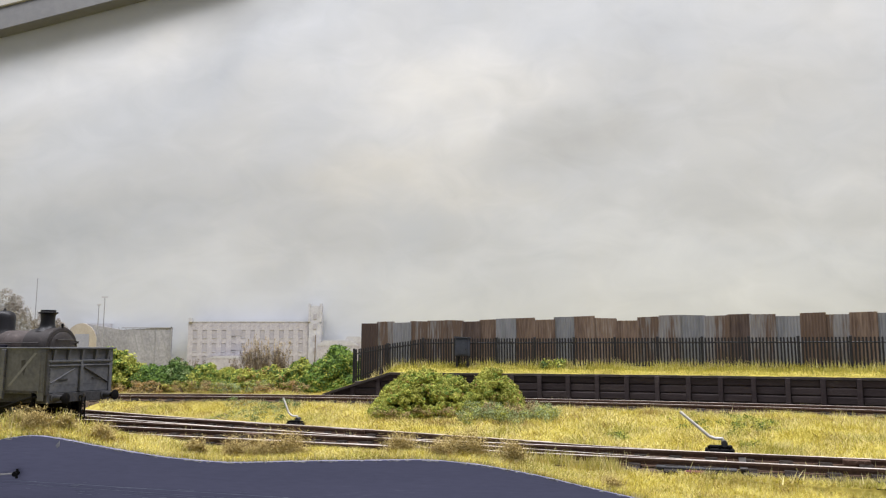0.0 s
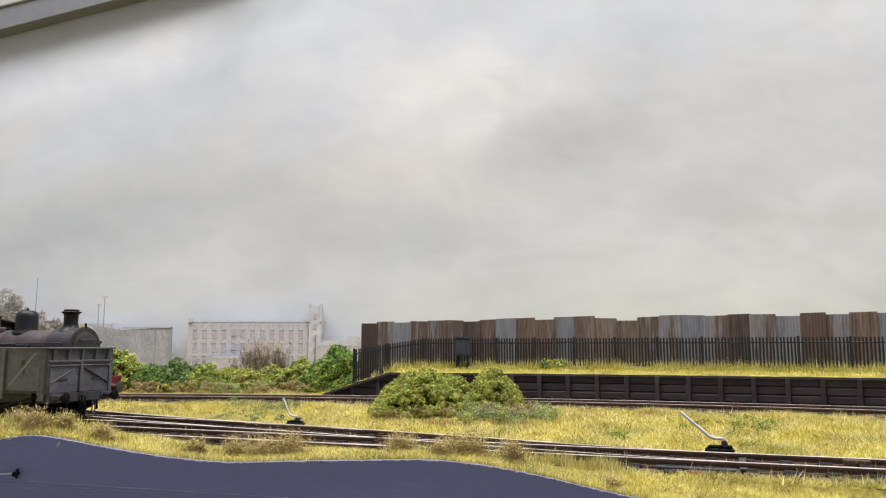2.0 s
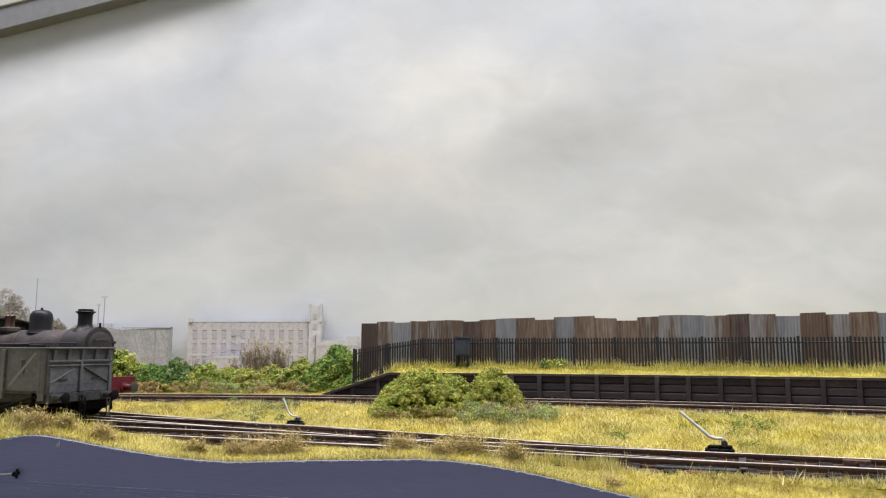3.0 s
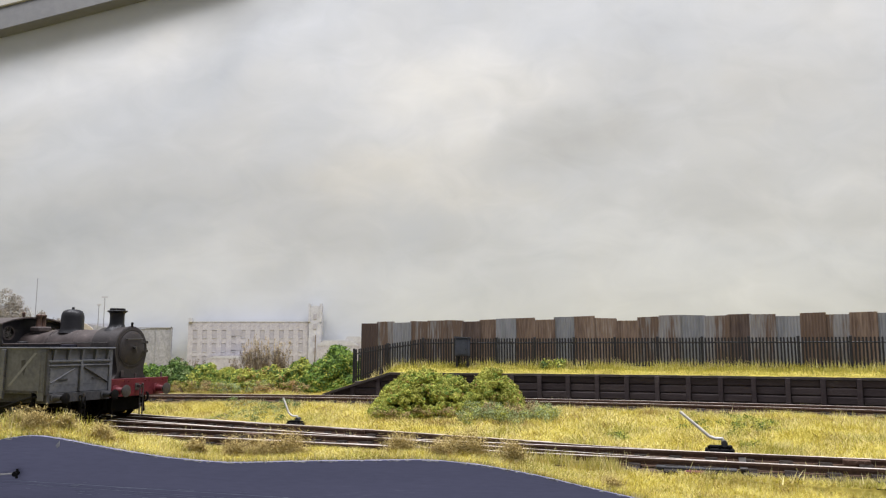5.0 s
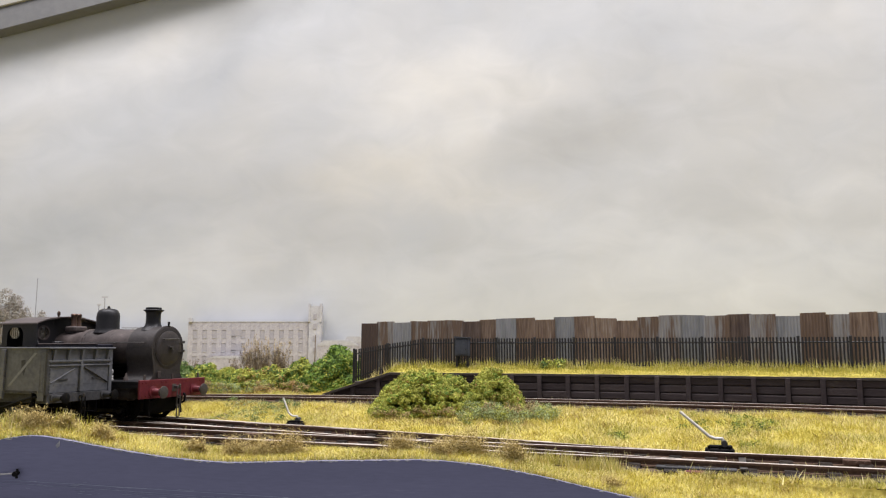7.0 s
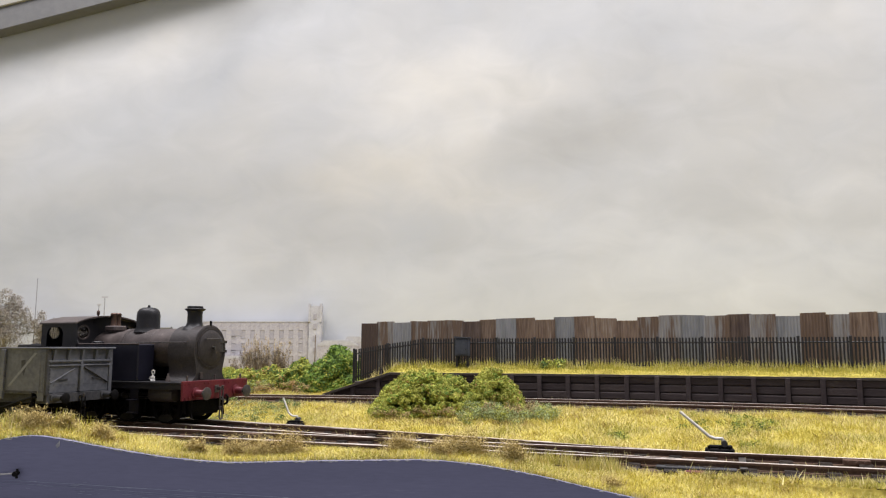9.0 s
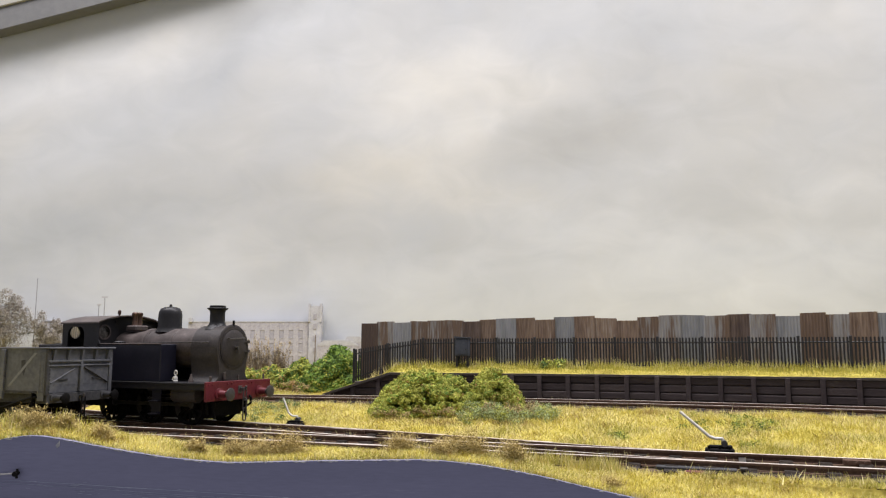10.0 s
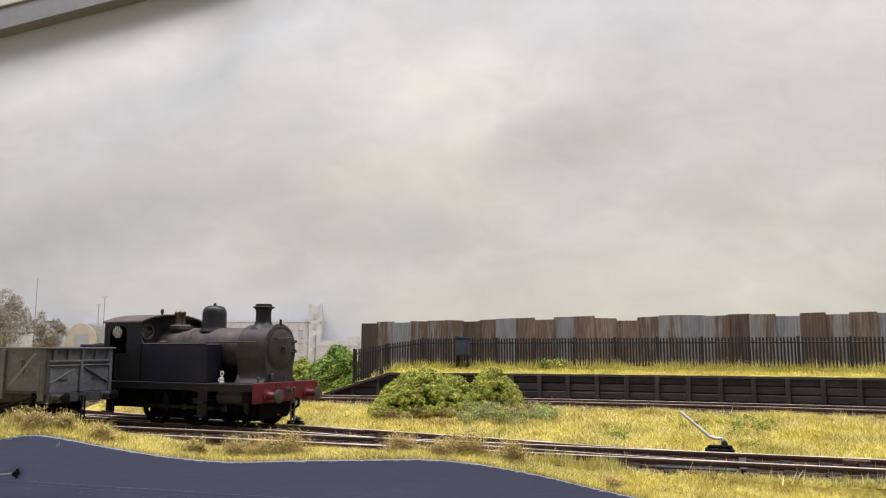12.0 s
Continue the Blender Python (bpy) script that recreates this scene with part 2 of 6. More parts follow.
# centre x and z, half-lengths, turn, lightness, warmth
SKY_PATCHES = (
    (-24.0, 18.9, 11.5, 3.3, 20, 0.16, -0.1), (-18.0, 21.7, 4.9, 2.7, 30, 0.128, 0.25), (-13.9, 20.0, 6.7, 2.7, 45, -0.112, -0.35), (-11.0, 20.8, 4.9, 2.4, 30, 0.096, 0),
    (-23.7, 14.1, 11.5, 3.5, 28, 0.04, -0.4), (-11.8, 23.6, 5.8, 2.0, 20, -0.128, 0), (-20.9, 9.9, 14.6, 4.0, 15, -0.176, -0.15), (-25.1, 9.0, 7.1, 2.7, 20, -0.096, -0.2),
    (-6.7, 20.0, 7.1, 2.7, 30, 0.056, 0), (-0.5, 18.9, 8.4, 4.2, 15, 0.208, 0.45), (1.6, 16.1, 4.9, 2.0, 20, 0.16, 0.1), (-3.3, 13.5, 9.3, 2.7, 8, 0.144, 0.5),
    (1.6, 11.7, 8.0, 2.2, 0, 0.08, 0.35), (7.7, 15.2, 8.4, 2.7, 5, -0.208, 0.25), (6.4, 18.9, 5.3, 3.1, 10, 0.096, 0.3), (12.5, 20.4, 4.0, 4.0, 60, -0.128, -0.05),
    (21.2, 18.9, 11.5, 4.0, 10, -0.08, 0.3), (9.7, 9.9, 7.5, 2.2, 8, 0.104, -0.1), (24.3, 12.2, 9.8, 2.7, 5, 0.08, -0.2), (4.1, 9.9, 5.8, 1.8, 5, 0.04, 0),
    (-12.8, 8.3, 8.0, 2.7, 10, 0.032, 0.1), (-3.0, 8.7, 11.5, 2.7, 5, -0.096, 0), (16.5, 11.5, 8.9, 2.7, 10, -0.08, 0.1), (21.6, 7.6, 16.9, 3.5, 2, 0.064, -0.25),
    (-8.2, 23.0, 7.1, 1.8, 15, 0.08, 0), (24.4, 23.8, 11.5, 2.7, 0, 0.064, 0.3), (14.5, 23.4, 6.7, 2.7, 10, -0.048, -0.05), (-7.9, 12.2, 9.8, 3.1, 12, -0.072, 0.1),
    # the last two are no clouds: they offset lamp falloff and yellow grass bounce
    (11.4, 17.0, 5.3, 2.2, 10, -0.08, 0.15), (0, 3, 90, 10, 0, 0.16, -0.5), (2, 28, 80, 13, 0, -0.2, 0.0),
)
SKY = sky_material()

# ---- shapes ----


def box(bm, x0, x1, y0, y1, z0, z1, bevel=0.0, m=None):
    ps = [(x, y, z) for x in (x0, x1) for y in (y0, y1) for z in (z0, z1)]
    vs = [bm.verts.new(q) for q in ps]
    fs = [bm.faces.new([vs[i] for i in f]) for f in ((0, 1, 3, 2), (4, 6, 7, 5), (0, 4, 5, 1), (2, 3, 7, 6), (0, 2, 6, 4), (1, 5, 7, 3))]
    made = set(vs)
    if bevel:
        es = {e for f in fs for e in f.edges}
        r = bmesh.ops.bevel(bm, geom=list(es), offset=bevel, segments=1, affect="EDGES")
        made = {v for f in r["faces"] for v in f.verts} | {v for v in vs if v.is_valid}
    if m is not None:
        bmesh.ops.transform(bm, matrix=m, verts=list(made))
    return bm


def lathe(bm, profile, n=24, m=None):
    """Turns a profile of (radius, height) about z."""
    rings = []
    for r, z in profile:
        if r <= 1e-6:
            rings.append([bm.verts.new((0, 0, z))])
        else:
            rings.append([bm.verts.new((r * math.cos(k * 2 * math.pi / n), r * math.sin(k * 2 * math.pi / n), z)) for k in range(n)])
    for a, b in zip(rings, rings[1:]):
        for k in range(n):
            q = [a[k % len(a)], a[(k + 1) % len(a)], b[(k + 1) % len(b)], b[k % len(b)]]
            q = list(dict.fromkeys(q))
            if len(q) > 2:
                bm.faces.new(q)
    if m is not None:
        bmesh.ops.transform(bm, matrix=m, verts=[v for g in rings for v in g])
    return bm


def rod(bm, a, b, r, n=8, r2=None):
    a, b = Vector(a), Vector(b)
    turn = (b - a).to_track_quat("Z", "Y").to_matrix().to_4x4()
    d = (b - a).length
    return lathe(bm, [(0, 0), (r, 0), (r if r2 is None else r2, d), (0, d)], n, Matrix.Translation(a) @ turn)


def bent_rod(bm, pts, r, n=8):
    for a, b in zip(pts, pts[1:]):
        rod(bm, a, b, r, n)
    for q in pts[1:-1]:
        lathe(bm, [(0, -r), (r * 0.7, -r * 0.7), (r, 0), (r * 0.7, r * 0.7), (0, r)], n, Matrix.Translation(q))
    return bm


def plate(bm, outline, y0, y1, m=None):
    """A plate cut to an outline in x and z, between y0 and y1."""
    a = [bm.verts.new((x, y0, z)) for x, z in outline]
    b = [bm.verts.new((x, y1, z)) for x, z in outline]
    bm.faces.new(a)
    bm.faces.new(b[::-1])
    n = len(outline)
    for k in range(n):
        bm.faces.new((a[k], b[k], b[(k + 1) % n], a[(k + 1) % n]))
    if m is not None:
        bmesh.ops.transform(bm, matrix=m, verts=a + b)
    return bm


def flowing(points, n=6):
    """A smooth curve through the points of a profile."""
    out = []
    q = [points[0], *points, points[-1]]
    for a, b, c, d in zip(q, q[1:], q[2:], q[3:]):
        for k in range(n):
            t = k / n
            out.append(tuple(0.5 * (2 * v1 + (v2 - v0) * t + (2 * v0 - 5 * v1 + 4 * v2 - v3) * t * t + (3 * v1 - v0 - 3 * v2 + v3) * t**3) for v0, v1, v2, v3 in zip(a, b, c, d)))
    return out + [points[-1]]


ALONG_X = Matrix.Rotation(radians(90), 4, "Y")  # z of a turned shape to +x
ALONG_Y = Matrix.Rotation(radians(-90), 4, "X")  # z to +y


def to_mesh(name, bm, mats, smooth=None):
    bmesh.ops.recalc_face_normals(bm, faces=bm.faces)
    for v in bm.verts:
        v.co *= S
    me = bpy.data.meshes.new(name)
    if smooth:
        for f in bm.faces:
            f.smooth = True
        for e in bm.edges:
            if len(e.link_faces) == 2 and e.calc_face_angle() > radians(smooth):
                e.smooth = False
    bm.to_mesh(me)
    bm.free()
    for q in mats if isinstance(mats, (list, tuple)) else [mats]:
        me.materials.append(q)
    return me


def part(name, bm, mats, parent=None, label="", smooth=None, m=None):
    """Links a bmesh, in full-size metres, as one mesh object under a thing or part."""
    ob = new(name, to_mesh(name, bm, mats, smooth))
    ob.parent = parent
    if m is not None:
        ob.matrix_basis = m
    return tagged(ob, label)


def piece(name, mesh, parent, m):
    ob = new(name, mesh)
    ob.parent, ob.matrix_basis = parent, m
    return ob


def thing(name, m, label, category, group="", kind=""):
    ob = new(name)
    ob.empty_display_size = 0.01
    ob.matrix_basis = m
    return tagged(ob, label, category, group, kind)


def cloud_mesh(name, verts, faces, mats, index=None):
    """A mesh from arrays of full-size metres."""
    me = bpy.data.meshes.new(name)
    me.from_pydata((np.asarray(verts) * S).tolist(), [], np.asarray(faces).tolist())
    for q in mats if isinstance(mats, (list, tuple)) else [mats]:
        me.materials.append(q)
    if index is not None:
        me.polygons.foreach_set("material_index", np.asarray(index, dtype=np.int32))
    me.update()
    return me


# ---- the lie of the land and the lines ----


def line_b(x):
    return 17.85 - 0.36 * x


def line_a(x):
    """The engine's line: a gentle bend, then easing into line b at the points."""
    x = np.asarray(x, dtype=float)
    u = np.clip(-5.17 - x, -9, 12)
    bend = 22.0 + 0.53 * u - 0.012 * u * u + 0.242 * (-5.17 - x - u)
    t = np.clip((x + 2.6) / 9.6, 0, 1)
    p0, p1, d0, d1 = 22.0 - 0.53 * 2.57 - 0.012 * 2.57**2, 17.85 - 0.36 * 7.0, -0.59 * 9.6, -0.36 * 9.6
    ease = (2 * t**3 - 3 * t**2 + 1) * p0 + (t**3 - 2 * t**2 + t) * d0 + (-2 * t**3 + 3 * t**2) * p1 + (t**3 - t**2) * d1
    return np.where(x < -2.6, bend, np.where(x > 7.0, 17.85 - 0.36 * x, ease))


def line_d(x):
    """The branch that leaves the engine's line beyond the small lever."""
    x = np.asarray(x, dtype=float)
    return line_a(x) + 0.0207 * np.clip(-4 - x, 0, 11) ** 2


def line_c(x):
    x = np.asarray(x, dtype=float)
    xc = np.clip(x, -16, 30)
    return -0.00806 * xc**2 - 0.2623 * xc + 28.41


def platform_face(x):
    return line_c(x) + 1.5 * np.sqrt(1 + (0.0161 * np.asarray(x, dtype=float) + 0.2623) ** 2)


FRONT = 13.0


def front_edge(x):
    """Height of the fascia's wavy top."""
    knots_x = (-30, -9, -7.37, -6.91, -6.44, -5.49, -4.54, -3.6, -2.1, -0.23, 0.62, 1.55, 2.48, 3.22, 4.0, 30)
    knots_z = (0.3, 0.5, 0.65, 0.76, 0.71, 0.53, 0.38, 0.3, 0.33, 0.35, 0.27, 0.1, -0.12, -0.28, -0.42, -0.42)
    x = np.asarray(x, dtype=float)
    return (np.interp(x - 0.25, knots_x, knots_z) + np.interp(x, knots_x, knots_z) * 2 + np.interp(x + 0.25, knots_x, knots_z)) / 4


def smooth01(t):
    t = np.clip(t, 0, 1)
    return t * t * (3 - 2 * t)


def ripple(x, y):
    return 0.035 * np.sin(2.1 * x + 1.3 * y) + 0.03 * np.sin(3.7 * y - 1.1 * x + 1) + 0.02 * np.sin(6.3 * x + 4.1 * y)


def ground(x, y):
    x, y = np.asarray(x, dtype=float), np.asarray(y, dtype=float)
    a, b, c, d = line_a(x), line_b(x), line_c(x), line_d(x)
    z = -0.23 + 0.35 * smooth01((y - d - 1.4) / np.maximum(c - d - 3.0, 0.5))
    z = np.where(y > c + 1.2, 0.12 + 0.22 * smooth01((y - c - 1.2) / 3.0), z)
    t = smooth01((b - 1.15 - y) / np.maximum(b - 1.15 - FRONT - 0.4, 0.3))
    z = np.where(y < b - 1.15, -0.23 + (front_edge(x) + 0.23) * t, z)
    z = z + 0.16 * smooth01((-6.2 - x) / 0.9) * smooth01((y - FRONT) / 0.9) * smooth01((b - 2.6 - y) / 2.0)
    clear = np.minimum(np.minimum(abs(y - a), abs(y - b)), np.minimum(abs(y - c), abs(y - d)))
    return z + ripple(x, y) * smooth01((clear - 1.2) / 0.8) * smooth01((y - FRONT) / 0.8)


def grid_ground():
    xs, ys = np.arange(-42, 42.01, 0.35), np.concatenate([np.arange(FRONT, 34, 0.25), np.arange(34, 47.5, 1.0)])
    gx, gy = np.meshgrid(xs, ys)
    v = np.stack([gx, gy, ground(gx, gy)], -1).reshape(-1, 3)
    nx, ny = len(xs), len(ys)
    i = (np.arange(ny - 1)[:, None] * nx + np.arange(nx - 1)[None]).reshape(-1)
    ob = new("ground", cloud_mesh("ground", v, np.stack([i, i + 1, i + nx + 1, i + nx], -1), EARTH))
    for q in ob.data.polygons:
        q.use_smooth = True
    tagged(ob, "straw-coloured scenic ground of the model railway layout", "ground", kind="structure")


grid_ground()


def backdrop():
    bm = bmesh.new()
    box(bm, -60, 60, 0, 0.4, -3, 42)
    tagged(part("backdrop", bm, SKY, m=at(0, 47, 0)), "backdrop board painted with a pale grey cloudy sky", "backdrop", kind="structure")


backdrop()


def fascia():
    """The profiled front board: a slate-blue face with a scuffed cut edge, a paint seam and a black strip for the
    shadow gap below.
    """
    xs = np.arange(-16, 14.01, 0.2)
    top = ground(xs, xs * 0 + FRONT) + 0.006
    root = thing("fascia", at(0, FRONT, 0), "slate-blue painted fascia board with a wavy cut top edge", "fascia", kind="structure")
    bm = bmesh.new()
    plate(bm, [(-16, -3.0)] + [(float(x), float(z)) for x, z in zip(xs, top)] + [(14, -3.0)], -0.12, 0.0)
    part("face_board", bm, FASCIA, root)
    bm = bmesh.new()
    plate(bm, [(-9, 0.14), (-6.0, -0.03), (-2.1, -0.27), (1.0, -0.5), (1.0, -0.505), (-2.1, -0.277), (-6.0, -0.036), (-9, 0.135)], -0.128, -0.11)
    for k, (dz, x0, x1) in enumerate(((-0.07, -8, -3.4), (-0.1, -5.2, -1.6), (-0.05, -3.6, 0.6), (-0.16, -4.2, -0.4))):
        z0, z1 = -0.36 - 0.066 * (x0 + 0) + dz - 0.05, -0.36 - 0.066 * (x1 + 0) + dz - 0.05
        plate(bm, [(x0, z0), (x1, z1), (x1, z1 - 0.006), (x0, z0 - 0.003)], -0.127, -0.11)
    dice = random.Random(5)
    for start, slope, x0, x1, count in ((-0.2, -0.05, -7.5, 3.0, 60), (-0.33, -0.06, -5.5, 3.4, 90), (-0.42, -0.062, -4.0, 2.5, 70), (-0.1, -0.045, -8.0, -3.0, 24)):
        for _ in range(count):
            x = dice.uniform(x0, x1)
            z = start + slope * (x + 5) + dice.gauss(0, 0.02)
            w, t = dice.uniform(0.02, 0.16), dice.uniform(0.003, 0.008)
            plate(bm, [(x, z), (x + w, z + slope * w), (x + w, z + slope * w - t), (x, z - t)], -0.1275, -0.11)
    part("paint_seam", bm, FASCIA_STREAK, root, "thin pale scuffed seams in the paint")
    bm = bmesh.new()
    plate(bm, [(-6.38, 0.59), (-6.32, 0.66), (-6.31, 0.58), (-6.35, 0.54)], -0.13, -0.11)
    for k in range(120):
        x = dice.uniform(-8.5, 3.6)
        z = float(ground(x, FRONT)) + 0.004
        w, t = dice.uniform(0.015, 0.07), dice.uniform(0.008, 0.03)
        plate(bm, [(x - w, z), (x + w, z), (x + w * dice.uniform(-0.2, 0.8), z - t), (x - w * dice.uniform(0, 0.7), z - t * 0.7)], -0.13, -0.11)
    part("paint_chip", bm, FASCIA_EDGE, root, "small pale chip in the paint")
    # the dark gap is drawn as a black plate on the face
    bm = bmesh.new()
    plate(bm, [(-9, -0.315), (-5.8, -0.345), (-5.8, -0.8), (-9, -0.8)], -0.2, -0.1)
    part("shadow_gap_strip", bm, FASCIA_DARK, root, "black strip standing for the shadow gap")
    pin = thing("fascia_pin", at(-6.98, FRONT - 0.12, 0.14), "small wire pin with a dark head in the fascia", "pin")
    bm = bmesh.new()
    rod(bm, (-0.9, -0.05, -0.06), (0, -0.05, 0.01), 0.014)
    part("wire", bm, STEEL, pin)
    bm = bmesh.new()
    rod(bm, (0, -0.1, 0.0), (0, 0.0, 0.01), 0.04, 10)
    rod(bm, (0.02, -0.06, -0.07), (0.03, -0.06, 0.08), 0.02)
    part("head", bm, GEAR_BLACK, pin, smooth=40)


fascia()


# ---- permanent way ----
GAUGE = 1.36


def sleeper_mesh():
    """A sleeper with its chairs moulded on."""
    top = []
    for s in (-1, 1):
        c = s * GAUGE / 2
        top += [(c - 0.2, 0), (c - 0.16, 0.05), (c + 0.16, 0.05), (c + 0.2, 0)]
    bm = plate(bmesh.new(), [(-1.25, -0.14), (-1.25, -0.02), (-1.23, 0), *top, (1.23, 0), (1.25, -0.02), (1.25, -0.14)], -0.125, 0.125, Matrix.Rotation(radians(90), 4, "Z"))
    return to_mesh("sleeper", bm, SLEEPER)


SLEEPER_MESH = sleeper_mesh()


def stations(line, x0, x1, step):
    """Points and headings at even steps along a line."""
    xs = np.linspace(x0, x1, 2000)
    ys = np.asarray(line(xs))
    d = np.concatenate([[0], np.cumsum(np.hypot(np.diff(xs), np.diff(ys)))])
    k = np.arange(0, d[-1], step)
    px, py = np.interp(k, d, xs), np.interp(k, d, ys)
    h = np.degrees(np.arctan2(np.interp(px + 0.05, xs, ys) - np.interp(px - 0.05, xs, ys), 0.1))
    return list(zip(px.tolist(), py.tolist(), h.tolist()))


def sweep(bm, line, x0, x1, section, offset, z, step=0.5):
    """Sweeps a section of (across, up) along a line; its top facets take the second material."""
    rings = []
    for x, y, h in stations(line, x0, x1, step):
        nx, ny = -math.sin(radians(h)), math.cos(radians(h))
        rings.append([bm.verts.new((x + nx * (a + offset), y + ny * (a + offset), z + b)) for a, b in section])
    n = len(section)
    top = max(b for a, b in section)
    for p, q in zip(rings, rings[1:]):
        for k in range(n):
            j = (k + 1) % n
            f = bm.faces.new((p[k], q[k], q[j], p[j]))
            f.material_index = int(section[k][1] == top and section[j][1] == top)
    bm.faces.new(rings[0])
    bm.faces.new(rings[-1][::-1])
    return bm


RAIL = [(-0.09, -0.15), (0.09, -0.15), (0.09, -0.135), (0.015, -0.12), (0.015, -0.06), (0.05, -0.05), (0.05, -0.008), (0.042, 0.0), (-0.042, 0.0), (-0.05, -0.008), (-0.05, -0.05), (-0.015, -0.06), (-0.015, -0.12), (-0.09, -0.135)]


def track(line, x0, x1, z, label, sleepers=True):
    root = thing("railway_track", Matrix(), label, "track")
    for s in (-1, 1):
        part("rail", sweep(bmesh.new(), line, x0, x1, RAIL, s * GAUGE / 2, z), [RAIL_SIDE, RAIL_TOP], root)
    if sleepers:
        for x, y, h in stations(line, x0 + 0.3, x1, 0.72):
            piece("sleeper", SLEEPER_MESH, root, at(x, y, z - 0.15, 0, 0, h))
    return root


track(line_a, -24, 2.4, 0.0, "rusty-sided running line curving into the points")
track(line_b, -24, 14, 0.0, "rusty-sided siding track with dark sleepers")
track(line_d, -15, -5.4, -0.006, "rusty branch track curving away behind the running line")
track(line_c, -30, 22, 0.36, "overgrown platform line with worn rail tops")


def ballast(line, x0, x1, z, width):
    bm = bmesh.new()
    sweep(bm, line, x0, x1, [(-width, -0.3), (width, -0.3), (width - 0.35, 0), (-width + 0.35, 0)], 0, z, 0.6)
    for f in bm.faces:
        f.material_index = 0
    tagged(part("ballast", bm, BALLAST), "dark brown ash ballast under the track", "ballast", kind="structure")


ballast(line_a, -24, 3, -0.19, 1.75)
ballast(line_d, -15, -5.4, -0.196, 1.6)
ballast(line_b, -24, 15, -0.186, 1.4)
ballast(line_c, -30, 22, 0.17, 1.6)


def points_blades():
    """Switch blades, stretcher bar and check rails of the points."""
    root = thing("railway_points", Matrix(), "switch blades and stretcher of the points beside the lever", "points")
    thin = [(a * 0.6, b) for a, b in RAIL]
    for s, off in ((1, -0.09), (-1, 0.02)):
        part("blade", sweep(bmesh.new(), line_a, 1.8, 6.2, thin, s * GAUGE / 2 + off, -0.002), [RAIL_SIDE, RAIL_TOP], root)
    bm = bmesh.new()
    box(bm, -0.07, 0.07, -0.9, 1.1, -0.13, -0.08, 0.01)
    part("stretcher_bar", bm, DARK_STEEL, root, m=at(6.0, float(line_b(6.0)), 0, 0, 0, -20))
    for x in (-3.4, -2.4):
        part("check_rail", sweep(bmesh.new(), line_b, x - 1.6, x + 1.4, thin, -GAUGE / 2 + 0.12, -0.004), [RAIL_SIDE, RAIL_TOP], root)
        part("check_rail", sweep(bmesh.new(), line_a, x - 2.6, x + 0.4, thin, GAUGE / 2 - 0.12, -0.004), [RAIL_SIDE, RAIL_TOP], root)
    for x in (-4.9, 8.2):
        bm = bmesh.new()
        box(bm, -0.25, 0.25, -0.06, 0.06, -0.13, -0.02, 0.015)
        for q in (-0.15, 0.0, 0.15):
            rod(bm, (q, -0.09, -0.07), (q, 0.09, -0.07), 0.03, 6)
        part("fishplate", bm, RAIL_SIDE, root, m=at(x, float(line_b(x)) + GAUGE / 2 * 0.94, 0, 0, 0, -20))


points_blades()


def point_rodding():
    root = thing("point_rodding", at(4.9, 15.2, -0.2, 0, 0, -19), "flat grey rodding cover beside the points", "rodding")
    bm = bmesh.new()
    box(bm, -0.75, 0.75, -0.12, 0.12, 0, 0.09, 0.015)
    part("cover", bm, WAGON_DARK, root)
    bm = bmesh.new()
    box(bm, -0.2, 0.15, -0.34, -0.2, -0.05, 0.06, 0.02)
    part("crank", bm, BEAM_RED, root, "dull red crank")


point_rodding()


def point_lever(x, y, z, turn, size, lean, label):
    """A weighted hand lever: timber base, cast box, cranked white handle."""
    root = thing("point_lever", at(x, y, z, 0, 0, turn), label, "point lever", "hand point levers")
    k = size
    bm = bmesh.new()
    box(bm, -0.5 * k, 0.55 * k, -0.2 * k, 0.2 * k, 0, 0.12 * k, 0.02)
    part("timber_base", bm, SLEEPER, root)
    bm = bmesh.new()
    box(bm, -0.3 * k, 0.3 * k, -0.16 * k, 0.16 * k, 0.12 * k, 0.24 * k, 0.03)
    box(bm, -0.22 * k, 0.26 * k, -0.1 * k, 0.1 * k, 0.24 * k, 0.3 * k, 0.02)
    for q in (-0.22, 0.0, 0.2):
        rod(bm, (q * k, -0.12 * k, 0.24 * k), (q * k, -0.12 * k, 0.3 * k), 0.03 * k, 6)
    part("lever_box", bm, GEAR_BLACK, root, smooth=40)
    bm = bmesh.new()
    rod(bm, (0.1 * k, -0.1 * k, 0.34 * k), (0.1 * k, 0.1 * k, 0.34 * k), 0.07 * k, 10)
    part("pivot", bm, WAGON_DARK, root, smooth=40)
    bm = bmesh.new()
    bent_rod(bm, [(0.1 * k, 0, 0.34 * k), (0.06 * k, 0, 0.44 * k), (-0.08 * k, 0, 0.44 * k), (-0.2 * k, 0, 0.48 * k), (-0.28 * k, 0, 0.55 * k), lean], 0.032 * k)
    part("handle", bm, LAMP_WHITE, root, "worn white handle", smooth=50)


point_lever(5.96, 16.85, -0.2, -18, 1.0, (-0.79, 0, 0.99), "hand point lever with a cranked white handle on a timber base")
point_lever(-4.35, 22.98, -0.2, -22, 0.86, (-0.45, 0, 0.9), "smaller hand point lever beside the running line")

# ---- platform ----
PLATFORM_TOP = 1.2
RAMP_X, RAMP_END = -2.1, -4.6


def platform_height(x):
    x = np.asarray(x, dtype=float)
    return np.where(x < RAMP_X, 0.36 + (PLATFORM_TOP - 0.36) * np.clip((x - RAMP_END) / (RAMP_X - RAMP_END), 0, 1), PLATFORM_TOP)


